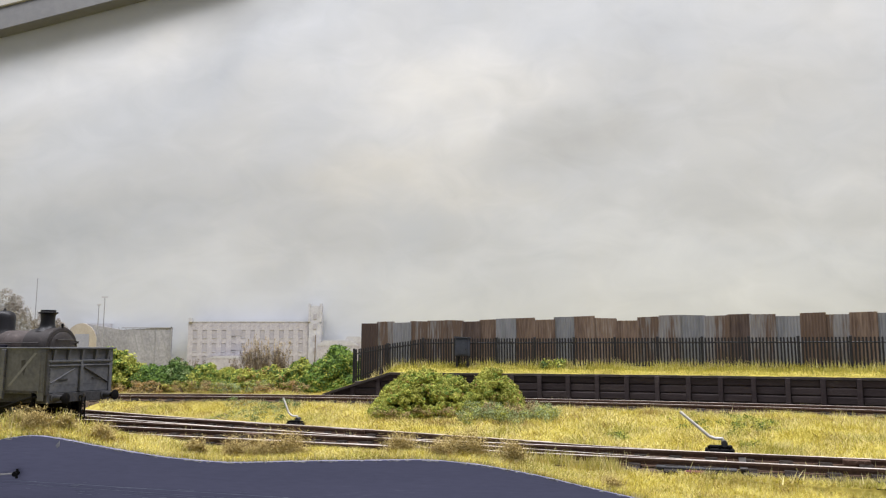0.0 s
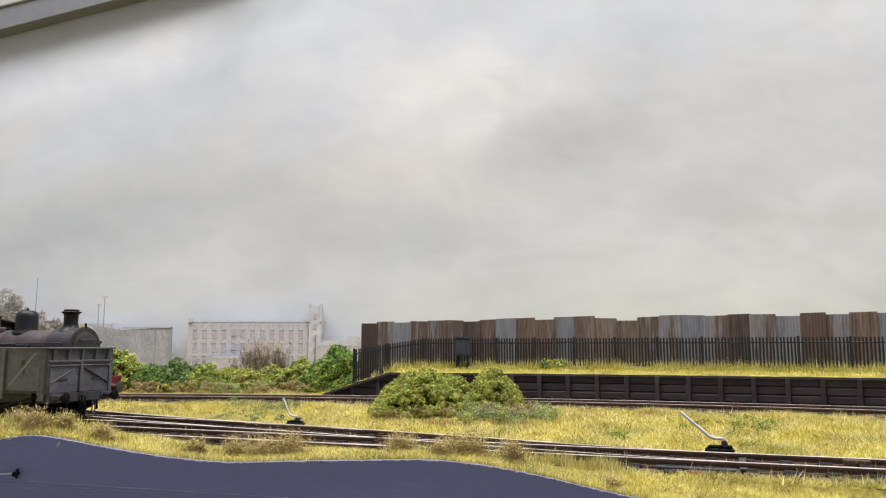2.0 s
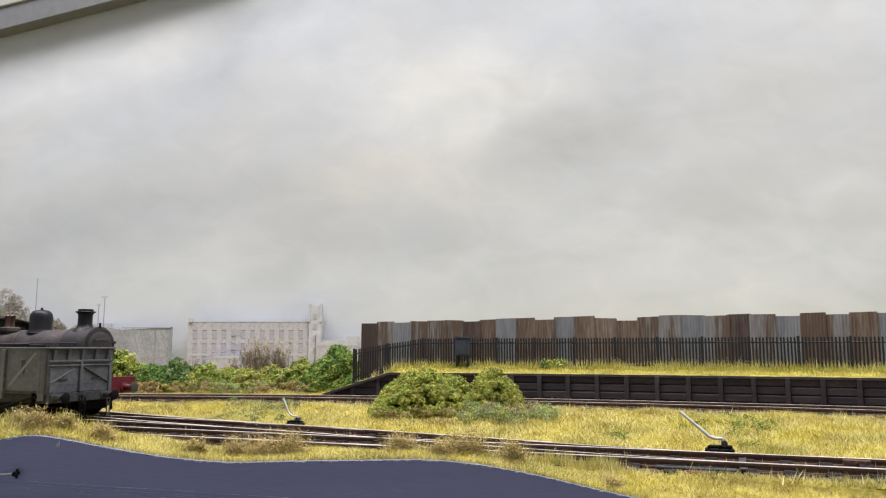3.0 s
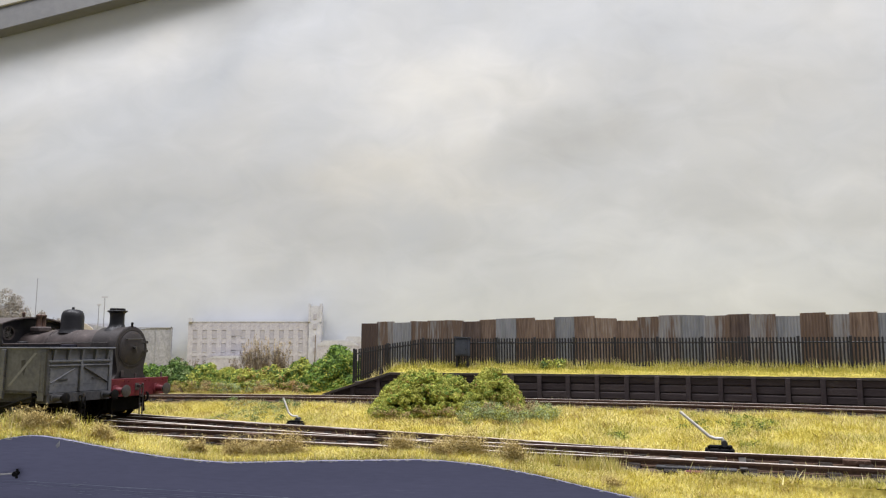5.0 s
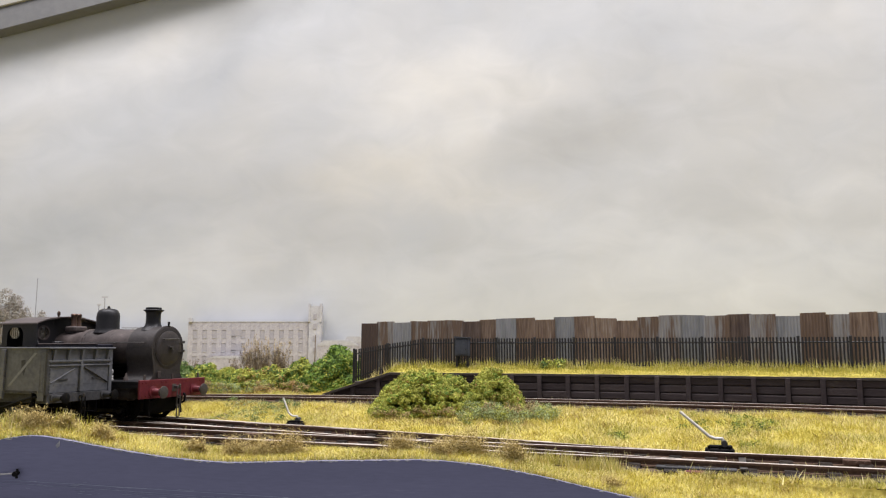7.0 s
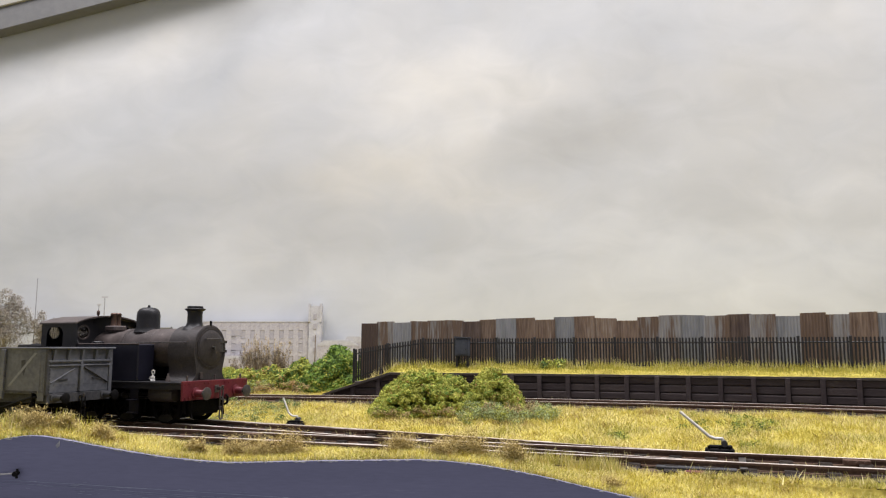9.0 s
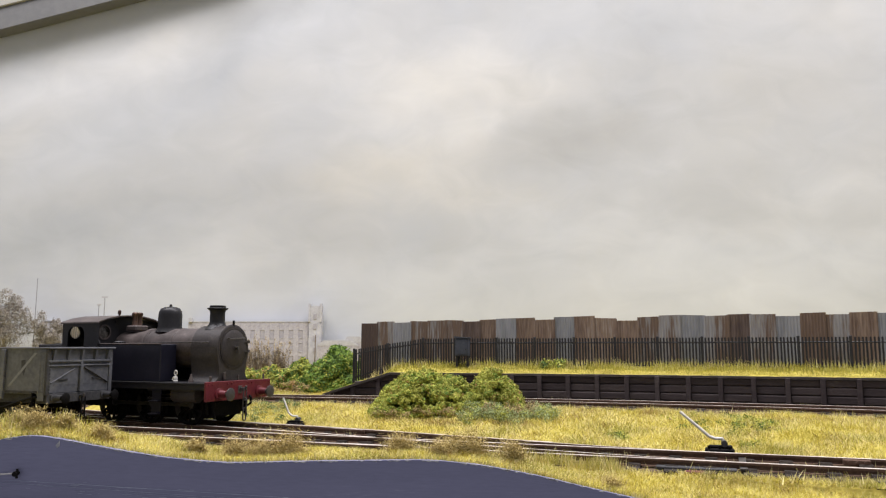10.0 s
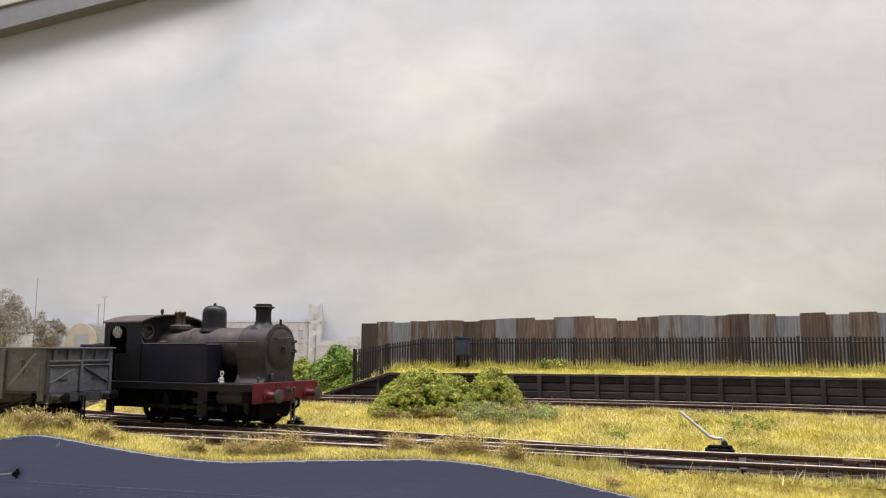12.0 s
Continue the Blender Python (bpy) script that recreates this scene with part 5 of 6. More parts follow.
    x, y = x[keep], y[keep]
    z = np.where(abs(y - line_c(x)) < 1.8, 0.15, -0.22)
    n = len(x)
    grass_object("trackside_grass", np.stack([x, y, z], -1), RNG.uniform(0.1, 0.3, n), RNG.uniform(0.1, 0.8, n), RNG.uniform(0.015, 0.03, n), GRASS_PALE, "thin pale grass between the sleepers")
    # long dry stalks against the foot of the fence
    x = RNG.uniform(-3.4, 20, 5200)
    x = x[patchy(x, x * 0.7, 3.1, 2) + RNG.normal(0, 0.2, len(x)) > 0.42]
    n = len(x)
    back = 1.2 + RNG.normal(0, 0.16, n)
    for name, sel, mat in (("fence_stalks", RNG.random(n) < 0.6, GRASS_PALE), ("fence_weeds", RNG.random(n) < 0.4, GRASS_GREEN)):
        q = int(sel.sum())
        grass_object(name, np.stack([x + 0.108 * back, platform_face(x) + back, platform_ground(x, back) - 0.02], -1)[sel], RNG.uniform(0.22, 0.52, q), RNG.uniform(0.05, 0.5, q), RNG.uniform(0.016, 0.028, q), mat, "long dry stalks along the foot of the fence")
    # platform top
    x = RNG.uniform(RAMP_END, 22, 130000)
    back = RNG.uniform(0.12, 3.2, len(x)) ** 1.0
    px, py, pz = x + 0.108 * back, platform_face(x) + back, platform_ground(x, back) - 0.02
    n = len(x)
    tall = 0.1 + 0.2 * smooth01((x - RAMP_X + 0.5) / 1.0) * smooth01((back - 0.5) / 0.7) * (0.5 + 0.8 * patchy(x, back * 3, 2.3, 1))
    sel = RNG.random(n) < 0.4
    for name, q, mat in (("platform_grass", sel, GRASS), ("olive_platform_grass", ~sel, GRASS_GREEN)):
        grass_object(name, np.stack([px, py, pz], -1)[q], (tall * RNG.uniform(0.5, 1.0, n))[q], RNG.uniform(0.1, 0.7, int(q.sum())), RNG.uniform(0.012, 0.022, int(q.sum())), mat, "straw-yellow grass on the platform top")


def tuft_spots():
    spots = []
    for x in np.arange(-9.0, -6.0, 0.1):
        spots.append((x + RNG.uniform(-0.1, 0.1), 13.5 + RNG.uniform(0, 1.6), RNG.uniform(0.22, 0.46), 40, 0.12))
    for x in np.arange(-8.5, 4.6, 0.05):
        spots.append((x, FRONT - 0.02 + RNG.uniform(-0.03, 0.1), RNG.uniform(0.08, 0.16), 22, 0.06))
    for x in np.arange(-5.6, 8.5, 0.16):
        spots.append((x, FRONT + 0.25 + RNG.uniform(0, 1.3), RNG.uniform(0.1, 0.24), 30, 0.12))
    for x in np.arange(-7.5, 12, 0.3):
        spots.append((x, float(line_b(x)) - 1.45 + RNG.uniform(-0.3, 0.15), RNG.uniform(0.1, 0.26), 24, 0.12))
    for x in np.arange(-10, 20, 0.3):
        spots.append((x, float(line_c(x)) - 1.7 + RNG.uniform(-0.4, 0.2), RNG.uniform(0.15, 0.4), 16, 0.2))
    for x in np.arange(-0.9, 3.4, 0.045):
        spots.append((x, float(line_b(x)) - 1.05 + RNG.uniform(-0.5, 0.25), RNG.uniform(0.26, 0.48), 46, 0.1))
    for _ in range(160):
        x, y = RNG.uniform(-8, 14), RNG.uniform(17, 27)
        if near_track(np.array(x), np.array(y)) > 1.3 and y > line_a(x):
            spots.append((x, y, RNG.uniform(0.2, 0.42), 30, 0.2))
    return spots


lay_grass()


def leaves(lumps, count, size, flat=0.0):
    """Small folded leaf clusters over a heap of uneven lumps: (x, y, z, rx, ry, rz) each."""
    lumps = np.asarray(lumps, dtype=float)
    weight = (lumps[:, 3] * lumps[:, 5])
    pick = RNG.choice(len(lumps), count, p=weight / weight.sum())
    d = RNG.normal(size=(count, 3))
    d /= np.linalg.norm(d, axis=1)[:, None]
    d[:, 2] = np.where(d[:, 2] < -0.75, -d[:, 2], d[:, 2])
    knob = 1 + 0.26 * np.sin(d[:, 0] * 7 + pick) * np.sin(d[:, 1] * 6 + pick * 2) + 0.1 * np.sin(d[:, 2] * 11 + pick)
    depth = RNG.uniform(0.72, 1.06, count) * knob
    c = lumps[pick, :3] + d * lumps[pick, 3:6] * depth[:, None]
    out = d + RNG.normal(0, 0.42, (count, 3))
    u = np.cross(RNG.normal(size=(count, 3)), out)
    u /= np.linalg.norm(u, axis=1)[:, None] + 1e-9
    w = np.cross(u, out)
    w /= np.linalg.norm(w, axis=1)[:, None] + 1e-9
    s = (RNG.uniform(0.55, 1.25, count) * size)[:, None]
    fold = np.cross(u, w) * s * 0.35
    v = np.stack([c - u * s, c + w * s * 0.55 + fold, c + u * s, c - w * s * 0.55 + fold], 1).reshape(-1, 3)
    k = np.arange(count) * 4
    f = np.concatenate([np.stack([k, k + 1, k + 2], -1), np.stack([k, k + 2, k + 3], -1)])
    return v, f


def heap(x0, x1, y, spread, z0, h, n, r):
    """Lumps for a bush between x0 and x1."""
    out = []
    for k in range(n):
        t = (k + 0.5) / n
        x = x0 + (x1 - x0) * t + RNG.uniform(-0.5, 0.5) * r
        hump = math.sin(math.pi * min(max(t, 0.06), 0.94)) ** 0.5
        q = r * RNG.uniform(0.75, 1.2)
        zc = z0 + (h - q * 0.75) * RNG.uniform(0.25, 1.0) * hump
        out.append((x, y + RNG.uniform(-spread, spread), max(zc, z0 + q * 0.3), q, q * 0.9, q * 0.8))
    return out


def mound(tops, y, depth, z0, n, r):
    """Small tufts all over a bush whose skyline runs through tops, (x, height) from one end to the other."""
    xs, hs = [q[0] for q in tops], [q[1] for q in tops]
    out = []
    for k in range(n):
        x = RNG.uniform(xs[0], xs[-1])
        top = float(np.interp(x, xs, hs)) * RNG.uniform(0.9, 1.06)
        q = r * RNG.uniform(0.6, 1.3)
        a = RNG.uniform(-0.15, 1.0) ** 1.0 * math.pi / 2
        wide = depth * (0.35 + 0.65 * math.sqrt(max(top - z0, 0.05) / max(max(hs) - z0, 0.1)))
        out.append((x, y - wide * math.cos(a), z0 + max(top - z0 - q * 0.8, 0.02) * abs(math.sin(a)) + q * 0.15, q, q, q * 0.75))
    for k in range(n // 6):
        x = RNG.uniform(xs[0], xs[-1])
        top = float(np.interp(x, xs, hs))
        out.append((x, y, z0 + (top - z0) * 0.4, r * 1.6, depth * 0.5, max((top - z0) * 0.34, 0.1)))
    return out


def bush(name, lumps, count, size, mats, label, shares, group=""):
    """A bush: an Empty at its foot, a crown for each shade of leaf, and bare stems."""
    lo = np.asarray(lumps)
    cx, cy = float(lo[:, 0].mean()), float(lo[:, 1].mean())
    cz = float(ground(cx, cy))
    if cx > RAMP_END and cy > platform_face(cx):
        cz = float(platform_ground(cx, cy - platform_face(cx)))
    root = thing(name, at(cx, cy, cz), label, "bush", group)
    rel = lo - np.array([cx, cy, cz, 0, 0, 0])
    for mat, share in zip(mats, shares):
        few = rel if share > 0.5 else rel[RNG.random(len(rel)) < 0.45]
        v, f = leaves(few if len(few) else rel, int(count * share), size)
        ob = new("crown", cloud_mesh("crown", v, f, mat))
        ob.parent = root
    bm = bmesh.new()
    for x, y, z, rx, ry, rz in rel.tolist()[:14]:
        rod(bm, (x * 0.6, y * 0.6 + 0.15, -0.15), (x * 0.9, y + 0.1, max(z * 0.8, 0.05)), 0.03, 5, 0.012)
    part("stem", bm, TWIG, root)
    return root


def plant_bushes():
    g = lambda x, y: float(ground(x, y))
    # the two bushes before the platform, with withered growth at their feet
    a = mound([(-2.25, 0.3), (-1.82, 0.96), (-1.36, 1.25), (-0.8, 1.53), (-0.45, 1.54), (-0.1, 1.27), (0.35, 1.3), (0.75, 1.04), (0.98, 0.6)], 25.2, 1.0, 0.0, 330, 0.15)
    bush("bush", a, 60000, 0.042, (LEAF_OLIVE, LEAF, LEAF_RED), "low spreading yellow-green bush with russet tips in the grass", (0.79, 0.17, 0.04))
    b = mound([(0.9, 0.75), (1.1, 1.26), (1.4, 1.55), (1.75, 1.48), (2.1, 1.17), (2.38, 0.83), (2.55, 0.4)], 25.1, 0.8, 0.0, 190, 0.15)
    bush("bush", b, 36000, 0.042, (LEAF_OLIVE, LEAF, LEAF_RED), "peaked yellow-green bush in the grass before the platform", (0.78, 0.17, 0.05))
    dead = [(RNG.uniform(-2.2, 2.5), 24.3 + RNG.uniform(-0.25, 0.25), 0.06 + RNG.uniform(0, 0.22), 0.15, 0.16, 0.1) for _ in range(60)]
    bush("undergrowth", dead, 6000, 0.032, (DEAD_LEAF, LEAF_OLIVE), "withered brown undergrowth at the foot of the bushes", (0.75, 0.25))
    # the big bush at the foot of the ramp
    c = mound([(-6.0, 0.9), (-5.6, 1.45), (-5.1, 1.75), (-4.65, 2.25), (-4.35, 2.3), (-4.0, 1.95), (-3.85, 1.2)], 33.6, 0.8, 0.25, 170, 0.24)
    bush("bush", c, 36000, 0.06, (LEAF, LEAF_OLIVE, LEAF_DARK), "tall fresh green bush at the foot of the platform ramp", (0.58, 0.17, 0.25))
    d = heap(-3.9, -2.3, 34.4, 0.35, 0.7, 1.5, 14, 0.3)
    bush("bush", d, 7000, 0.07, (LEAF_DARK, LEAF_OLIVE), "dark olive bush behind the ramp fence", (0.7, 0.3))
    # the hedge along the back: an uneven top, withered growth below
    for tops, mats, shares in (
        ([(-15.6, 1.9), (-14.7, 2.15), (-14.1, 2.15), (-13.6, 1.75), (-13.0, 1.2)], (LEAF_OLIVE, LEAF, LEAF_DARK), (0.62, 0.22, 0.16)),
        ([(-13.6, 1.25), (-13.0, 1.5), (-12.6, 1.3), (-12.1, 1.45), (-11.8, 1.2)], (LEAF_DARK, LEAF), (0.6, 0.4)),
        ([(-12.2, 1.2), (-11.9, 1.72), (-11.4, 1.55), (-11.0, 1.15)], (LEAF_DARK, LEAF_MINT), (0.8, 0.2)),
        ([(-11.2, 1.1), (-10.7, 1.4), (-10.3, 1.5), (-9.8, 1.25), (-9.3, 1.4), (-8.9, 1.1)], (LEAF_OLIVE, LEAF_DARK, LEAF), (0.55, 0.25, 0.2)),
        ([(-9.2, 1.05), (-8.6, 1.3), (-8.0, 1.2), (-7.5, 1.4), (-7.0, 1.2)], (LEAF_OLIVE, LEAF_DARK, LEAF_RED), (0.55, 0.3, 0.15)),
        ([(-7.3, 1.1), (-6.7, 1.35), (-6.2, 1.7), (-5.8, 1.5), (-5.4, 1.1)], (LEAF_OLIVE, LEAF, LEAF_DARK), (0.5, 0.28, 0.22)),
        ([(-21.0, 1.4), (-19.0, 1.8), (-17.5, 1.5), (-15.6, 1.8)], (LEAF_OLIVE, LEAF_DARK), (0.6, 0.4)),
    ):
        bush("hedge_bush", mound(tops, 34.2, 0.7, 0.55, int(55 * (tops[-1][0] - tops[0][0])), 0.2), int(9500 * (tops[-1][0] - tops[0][0])), 0.055, mats, "hedge of mixed green foam foliage", shares, "bushes of the back hedge")
    for x0, x1, mats in ((-15.5, -12.0, (DEAD_LEAF, LEAF_RED)), (-12.0, -9.0, (DEAD_LEAF, LEAF_OLIVE)), (-10.5, -7.6, (LEAF_MINT, LEAF_OLIVE)), (-8.0, -5.6, (DEAD_LEAF, LEAF_RED))):
        lum = [(RNG.uniform(x0, x1), 33.0 + RNG.uniform(-0.5, 0.5), 0.3 + RNG.uniform(0, 0.42), 0.17, 0.2, 0.1) for _ in range(int((x1 - x0) * 15))]
        bush("undergrowth", lum, int(850 * (x1 - x0)), 0.036, mats, "withered russet undergrowth before the hedge", (0.7, 0.3), "undergrowth along the hedge")
    # weeds
    for x0, x1, y, deep, h, mats, dense in (
        (-7.7, -5.0, 26.4, 1.9, 0.26, (LEAF_MINT, LEAF_DARK), 900),
        (0.5, 3.4, 23.3, 1.0, 0.46, (LEAF_MINT, LEAF_OLIVE), 2300),
        (1.2, 3.0, 24.0, 0.3, 0.5, (DEAD_LEAF, LEAF_MINT), 2200),
        (6.3, 9.2, 21.6, 1.3, 0.2, (LEAF_OLIVE, LEAF_DARK), 620),
        (4.2, 4.8, 20.0, 0.3, 0.22, (LEAF_OLIVE, LEAF_DARK), 800),
        (7.1, 7.4, 18.5, 0.3, 0.22, (LEAF_OLIVE, LEAF_DARK), 900),
    ):
        lum = []
        for _ in range(max(4, int((x1 - x0) * 26))):
            x, yy = RNG.uniform(x0, x1), y + RNG.uniform(-deep, deep)
            lum.append((x, yy, g(x, yy) + h * RNG.uniform(0.1, 0.7), 0.17, 0.2, h * RNG.uniform(0.2, 0.5)))
        bush("weed_patch", lum, int(dense * (x1 - x0)), 0.03, mats, "patch of grey-green weeds in the grass", (0.62, 0.38), "weed patches")
    x = 4.2
    y = float(platform_face(x)) + 1.0
    bush("weed_patch", [(x + RNG.uniform(-0.45, 0.45), y, 1.45, 0.2, 0.2, 0.28) for _ in range(9)], 1300, 0.045, (LEAF_OLIVE, LEAF_DARK), "olive weed clump by the fence", (0.6, 0.4), "weed patches")


plant_bushes()


def scrub():
    """Tangled clumps of dead brown fibre on the front bank."""
    for x, y, r in ((-5.9, 13.5, 0.15), (-7.05, 13.5, 0.16), (-6.6, 13.6, 0.13), (-7.5, 13.8, 0.15), (-2.7, 13.8, 0.24), (-3.2, 13.75, 0.22), (-3.65, 13.7, 0.18), (-0.74, 13.9, 0.22), (0.48, 13.9, 0.26), (0.15, 13.9, 0.18), (1.22, 13.9, 0.2), (-0.05, 13.5, 0.16), (2.9, 13.5, 0.13), (-4.3, 13.6, 0.14)):
        m = int(17000 * r)
        k = RNG.normal(0, 0.5, (m, 3)) * r
        base = np.stack([x + k[:, 0] * 1.25, y + k[:, 1], ground(x, y) + abs(k[:, 2]) * 1.5], -1)
        ob = grass_object("scrub_tuft", base, RNG.uniform(0.025, 0.075, m), RNG.uniform(0.3, 2.4, m), RNG.uniform(0.009, 0.016, m), SCRUB, "tangled dead brown scrub tuft on the bank")
        tagged(ob, category="scrub", group="scrub tufts")


scrub()


def bare_tree(x, y, z0, h, spread, mat, count, label):
    """A thin hazy tree: trunk, limbs and a crown of small twig clusters."""
    root = thing("tree", at(x, y, z0), label, "tree", "trees of the distance")
    bm = bmesh.new()
    rod(bm, (0, 0, -0.3), (0.05, 0, h * 0.5), 0.07, 6, 0.04)
    part("trunk", bm, mat, root)
    bm = bmesh.new()
    tips = []
    for k in range(26):
        a, e = RNG.uniform(0, 2 * np.pi), RNG.uniform(0.3, 1.3)
        r = RNG.uniform(0.5, 1.0) * spread
        s = h * RNG.uniform(0.03, 0.4)
        tip = (r * math.cos(a) * math.cos(e) * 1.2, 0.3 * r * math.sin(a), s + (h - s) * math.sin(e) * RNG.uniform(0.6, 1.0))
        rod(bm, (0.03, 0, s), tip, 0.028, 4, 0.008)
        tips.append((*tip, spread * 0.24, 0.15, spread * 0.3))
    part("limb", bm, mat, root)
    v, f = leaves(tips + [(0, 0, h * 0.3, spread * 0.7, 0.2, h * 0.32)], int(count * 1.6), 0.045)
    ob = new("crown", cloud_mesh("crown", v, f, mat))
    ob.parent = root


def dry_shrub(x, y, z0, h, wide, mats, stems, label):
    """Upright dry stalks fanning from the ground, each with small withered tufts along it."""
    root = thing("shrub", at(x, y, z0), label, "shrub", "dry shrubs")
    for mat, share, tall in zip(mats, (0.5, 0.5), (1.0, 0.75)):
        bm = bmesh.new()
        tips = []
        for k in range(int(stems * share)):
            b, t = RNG.uniform(-0.5, 0.5) * wide, RNG.normal(0, 0.22)
            top = h * tall * RNG.uniform(0.55, 1.0) * (1 - 0.35 * abs(b / wide))
            tip = (b + t * top * 0.6, RNG.uniform(-0.2, 0.2), top)
            rod(bm, (b * 0.7, 0, -0.2), tip, 0.02, 4, 0.007)
            for f in (0.45, 0.7, 0.95):
                tips.append((b * 0.7 + (tip[0] - b * 0.7) * f, tip[1] * f, top * f, 0.07, 0.07, 0.14))
        part("stem", bm, mat, root)
        v, f = leaves(tips, len(tips) * 16, 0.032)
        ob = new("crown", cloud_mesh("crown", v, f, mat))
        ob.parent = root


bare_tree(-25.9, 45.2, 1.0, 4.4, 1.75, TWIG_PALE, 9000, "hazy autumn tree on the skyline")
bare_tree(-23.3, 45.2, 1.0, 3.1, 1.15, TWIG_PALE, 7000, "hazy low tree on the skyline")
dry_shrub(-9.4, 40.5, 0.5, 2.5, 2.3, (TWIG_STRAW, TWIG), 150, "dry straw-brown shrub before the warehouse")
dry_shrub(-10.6, 40.3, 0.5, 1.25, 1.0, (TWIG, TWIG_STRAW), 36, "low dry grey-brown shrub before the warehouse")
dry_shrub(-8.3, 40.4, 0.5, 1.4, 1.0, (TWIG, DEAD_LEAF), 36, "low dry brown shrub before the warehouse")
dry_shrub(-13.4, 41.0, 0.5, 1.2, 2.2, (TWIG, DEAD_LEAF), 60, "low dry brown scrub before the hangar")

# ---- the hazy distance: its haze is put into the colours ----


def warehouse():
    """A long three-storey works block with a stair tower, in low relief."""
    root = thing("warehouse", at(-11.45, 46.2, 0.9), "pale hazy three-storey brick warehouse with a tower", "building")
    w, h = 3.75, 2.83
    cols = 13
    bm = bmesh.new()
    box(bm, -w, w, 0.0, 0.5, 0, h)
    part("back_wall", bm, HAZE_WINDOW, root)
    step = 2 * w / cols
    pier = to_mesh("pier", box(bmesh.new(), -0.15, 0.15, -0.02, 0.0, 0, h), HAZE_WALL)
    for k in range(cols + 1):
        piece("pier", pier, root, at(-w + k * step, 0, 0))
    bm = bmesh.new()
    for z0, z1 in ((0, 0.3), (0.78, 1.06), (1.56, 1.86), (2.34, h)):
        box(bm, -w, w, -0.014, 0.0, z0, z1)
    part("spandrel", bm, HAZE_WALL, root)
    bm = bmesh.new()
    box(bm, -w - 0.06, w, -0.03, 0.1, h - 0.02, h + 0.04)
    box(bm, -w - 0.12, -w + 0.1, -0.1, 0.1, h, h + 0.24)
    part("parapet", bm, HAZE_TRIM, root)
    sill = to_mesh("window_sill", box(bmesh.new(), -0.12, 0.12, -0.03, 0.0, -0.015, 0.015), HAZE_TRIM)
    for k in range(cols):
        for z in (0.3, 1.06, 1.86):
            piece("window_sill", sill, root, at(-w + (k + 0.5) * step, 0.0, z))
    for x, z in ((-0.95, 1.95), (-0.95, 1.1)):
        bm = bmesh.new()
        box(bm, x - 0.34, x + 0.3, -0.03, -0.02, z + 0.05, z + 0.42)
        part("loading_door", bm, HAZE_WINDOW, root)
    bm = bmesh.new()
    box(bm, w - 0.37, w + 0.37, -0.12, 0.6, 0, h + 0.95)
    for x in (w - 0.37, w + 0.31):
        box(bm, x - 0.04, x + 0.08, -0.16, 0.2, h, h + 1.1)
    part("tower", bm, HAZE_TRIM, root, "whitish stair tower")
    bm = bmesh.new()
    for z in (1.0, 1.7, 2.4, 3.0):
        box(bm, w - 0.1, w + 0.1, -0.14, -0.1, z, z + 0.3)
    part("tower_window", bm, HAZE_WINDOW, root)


warehouse()


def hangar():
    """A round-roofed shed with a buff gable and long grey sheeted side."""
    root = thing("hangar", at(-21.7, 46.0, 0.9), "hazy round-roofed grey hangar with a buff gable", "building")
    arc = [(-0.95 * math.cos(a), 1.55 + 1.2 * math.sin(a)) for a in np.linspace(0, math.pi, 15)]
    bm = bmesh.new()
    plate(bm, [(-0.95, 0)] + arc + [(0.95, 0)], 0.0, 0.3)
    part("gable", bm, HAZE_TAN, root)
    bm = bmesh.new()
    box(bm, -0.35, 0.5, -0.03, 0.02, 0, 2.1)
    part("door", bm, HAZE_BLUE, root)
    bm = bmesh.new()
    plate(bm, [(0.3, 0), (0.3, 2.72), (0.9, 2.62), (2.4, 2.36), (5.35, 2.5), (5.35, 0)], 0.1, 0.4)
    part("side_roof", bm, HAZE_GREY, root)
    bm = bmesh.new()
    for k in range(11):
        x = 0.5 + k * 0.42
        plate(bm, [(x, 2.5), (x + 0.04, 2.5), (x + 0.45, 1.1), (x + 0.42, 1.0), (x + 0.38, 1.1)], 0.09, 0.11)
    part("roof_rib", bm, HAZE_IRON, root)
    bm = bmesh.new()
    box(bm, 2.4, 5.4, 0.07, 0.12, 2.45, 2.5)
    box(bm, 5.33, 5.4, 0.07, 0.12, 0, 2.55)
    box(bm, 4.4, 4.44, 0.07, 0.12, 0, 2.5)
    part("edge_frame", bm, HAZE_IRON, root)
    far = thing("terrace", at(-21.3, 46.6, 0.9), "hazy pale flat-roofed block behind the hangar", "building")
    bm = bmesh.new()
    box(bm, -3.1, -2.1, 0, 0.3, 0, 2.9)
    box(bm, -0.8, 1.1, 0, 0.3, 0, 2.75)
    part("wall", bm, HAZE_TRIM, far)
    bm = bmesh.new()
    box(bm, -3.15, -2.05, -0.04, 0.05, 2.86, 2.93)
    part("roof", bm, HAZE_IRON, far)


hangar()


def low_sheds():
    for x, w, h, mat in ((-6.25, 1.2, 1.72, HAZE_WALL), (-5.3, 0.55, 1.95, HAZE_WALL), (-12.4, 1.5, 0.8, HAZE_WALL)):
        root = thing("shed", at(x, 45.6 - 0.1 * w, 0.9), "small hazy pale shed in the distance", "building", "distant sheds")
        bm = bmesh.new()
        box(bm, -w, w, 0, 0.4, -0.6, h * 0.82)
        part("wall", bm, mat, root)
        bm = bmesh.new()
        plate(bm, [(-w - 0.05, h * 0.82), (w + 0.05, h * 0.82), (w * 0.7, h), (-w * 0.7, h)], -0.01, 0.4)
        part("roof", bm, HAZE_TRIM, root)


low_sheds()


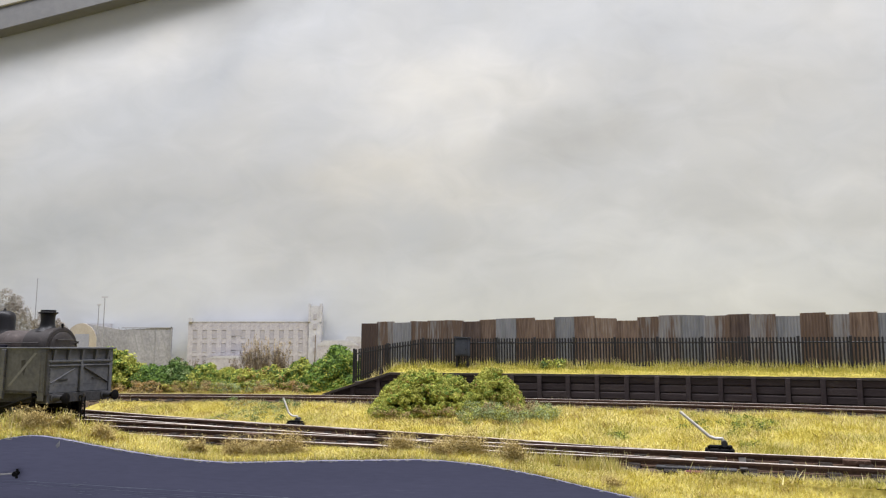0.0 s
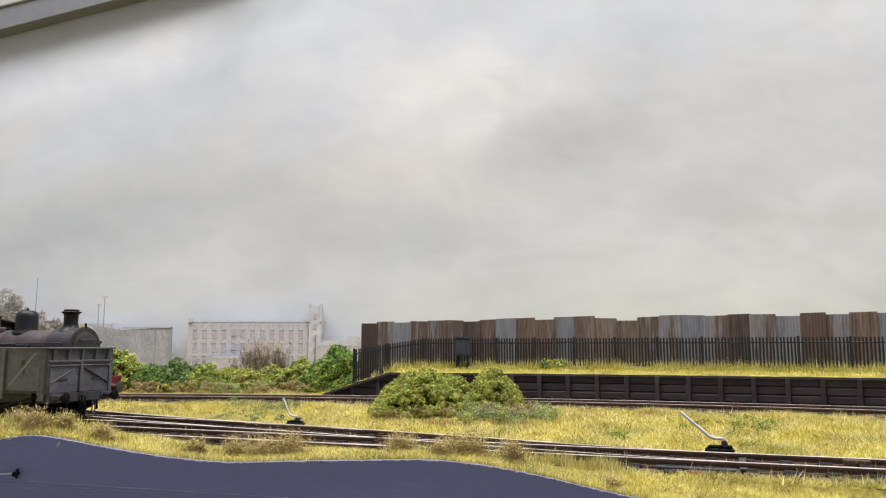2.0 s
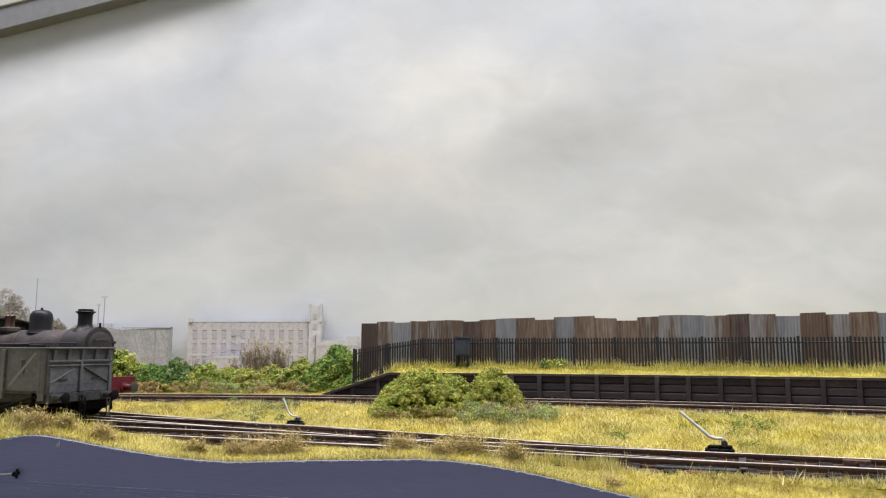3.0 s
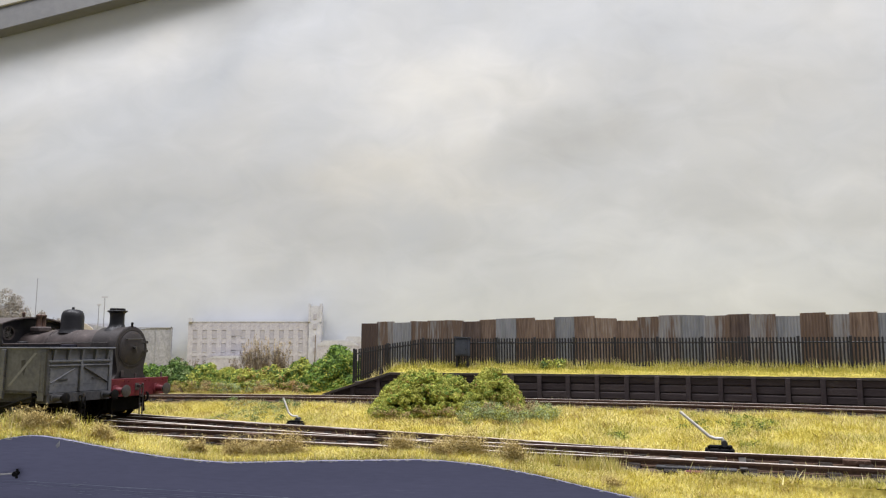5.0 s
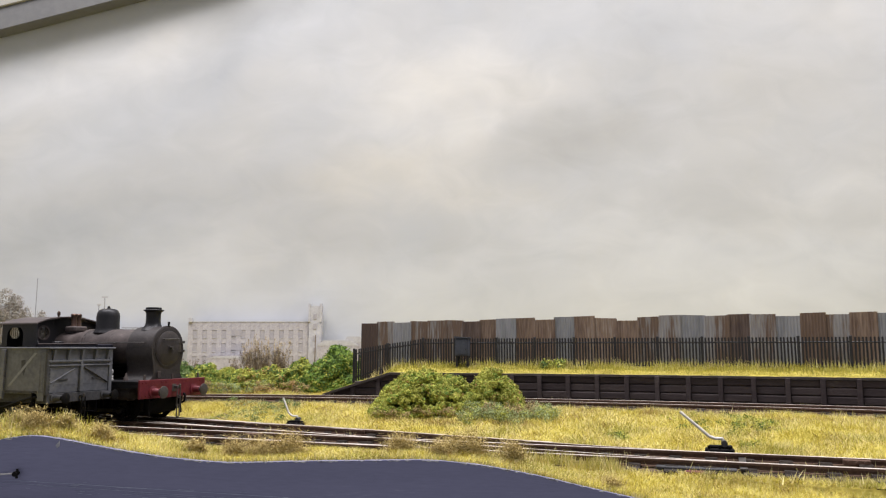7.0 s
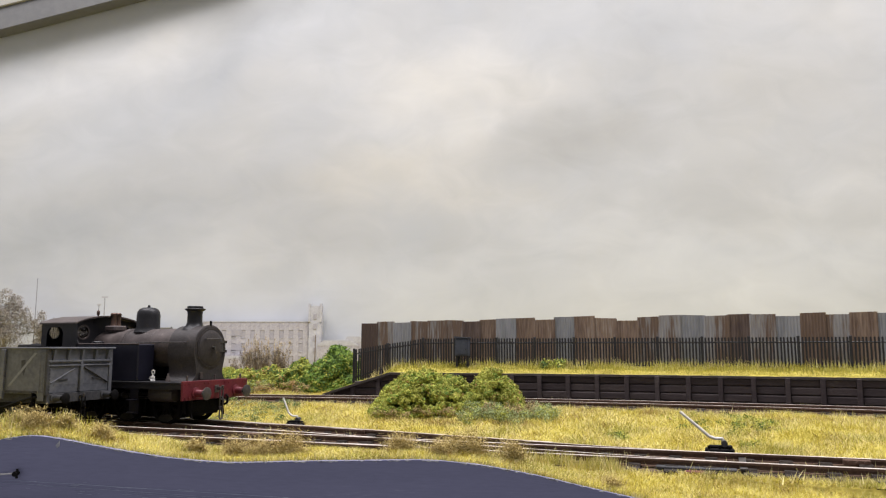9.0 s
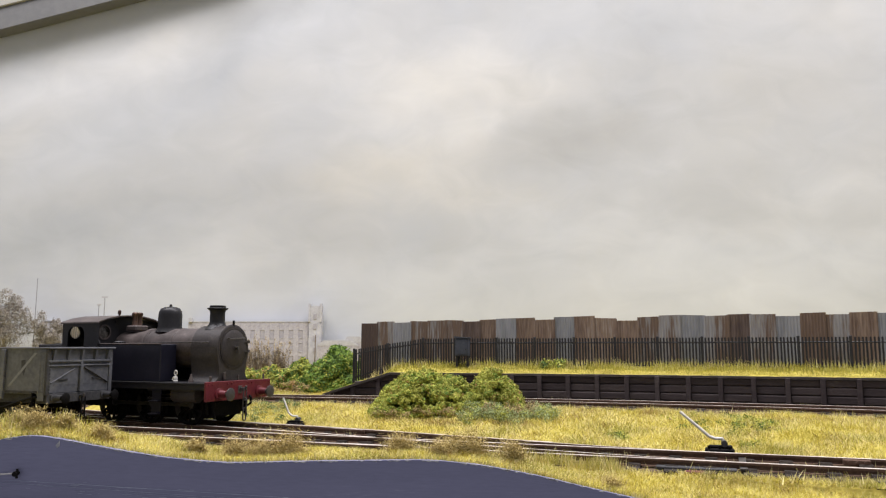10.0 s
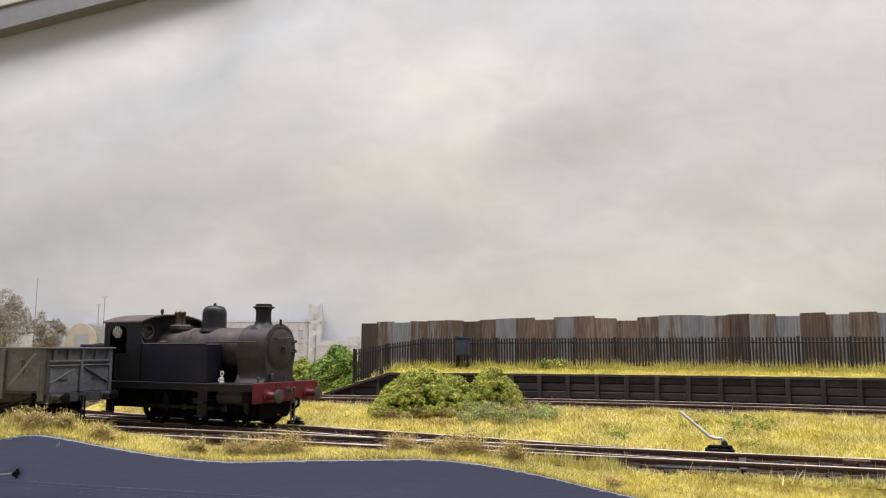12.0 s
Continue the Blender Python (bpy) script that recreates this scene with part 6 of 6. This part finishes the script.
def mast(x, y, z0, h, r, arm, mat, label):
    root = thing("mast", at(x, y, z0), label, "mast", "distant masts")
    bm = bmesh.new()
    rod(bm, (0, 0, -0.3), (0, 0, h), r, 6, r * 0.7)
    part("pole", bm, mat, root)
    if arm:
        bm = bmesh.new()
        box(bm, -arm, arm, -0.03, 0.03, h - 0.02, h + 0.08)
        part("lamp_head", bm, HAZE_TRIM, root)


mast(-24.2, 45.4, 1.0, 5.3, 0.035, 0, HAZE_IRON, "thin hazy grey mast in the distance")
mast(-20.45, 45.4, 1.0, 3.7, 0.035, 0.1, HAZE_IRON, "hazy grey lamp standard in the distance")
mast(-20.12, 45.4, 1.0, 4.15, 0.035, 0.18, HAZE_IRON, "hazy grey lamp standard in the distance")
mast(-7.15, 43.0, 0.9, 2.0, 0.035, 0, TWIG, "dark telegraph pole in the distance")


def pelmet():
    """The pelmet board, its underside's shade put in as grey, with its cream top edge, running up along the corner of
    the backdrop.
    """
    root = thing("pelmet", at(-27.95, 45.9, 22.05, 0, -15.4, 0), "pelmet board, grey for its underside's shade, with a cream top edge above the backdrop", "pelmet", kind="structure")
    bm = bmesh.new()
    box(bm, -14, 16, 0, 1.0, 0, 1.43, 0.04)
    part("board", bm, PELMET, root)
    bm = bmesh.new()
    box(bm, -14, 16, -0.12, 1.0, 1.44, 3.43, 0.05)
    part("edge_board", bm, PELMET_EDGE, root)


pelmet()


# ---- what moves ----
# seconds, and the engine's place along its line
RUN = (
    (0, -13.135), (0.5, -12.939), (1, -12.716), (1.5, -12.472), (2, -12.210), (2.5, -11.934), (3, -11.647), (3.5, -11.349), (4, -11.042),
    (4.5, -10.728), (5, -10.404), (5.5, -10.073), (6, -9.733), (6.5, -9.385), (7, -9.028), (7.5, -8.661), (8, -8.286),
    (8.5, -7.902), (9, -7.511), (9.5, -7.115), (10, -6.715), (10.5, -6.314), (11, -5.918), (11.5, -5.530), (12, -5.156),
)


def heading(x):
    """Degrees, along the line under the engine's middle."""
    return math.degrees(math.atan2(float(line_a(x - 0.7)) - float(line_a(x - 1.3)), 0.6))


def motions():
    walk(ENGINE, [(t, at(x, float(line_a(x)), 0, 0, 0, heading(x))) for t, x in RUN])
    start = RUN[0][1]
    turns = [(t, math.degrees((x - start) * 1.09 / WHEEL_R)) for t, x in RUN]
    for w, x, s in WHEELS:
        walk(w, [(t, at(x, s * 0.72, WHEEL_R, 0, a + (90 if s > 0 else 0), 0)) for t, a in turns])
    fine = np.arange(0, 12.01, 0.25)
    angles = np.interp(fine, [t for t, a in turns], [a for t, a in turns])
    for r, s in RODS:
        rows = []
        for t, a in zip(fine.tolist(), angles.tolist()):
            q = radians(a + (90 if s > 0 else 0))
            rows.append((t, at(0.24 * math.cos(q), s * 0.9, WHEEL_R - 0.24 * math.sin(q))))
        walk(r, rows)


motions()
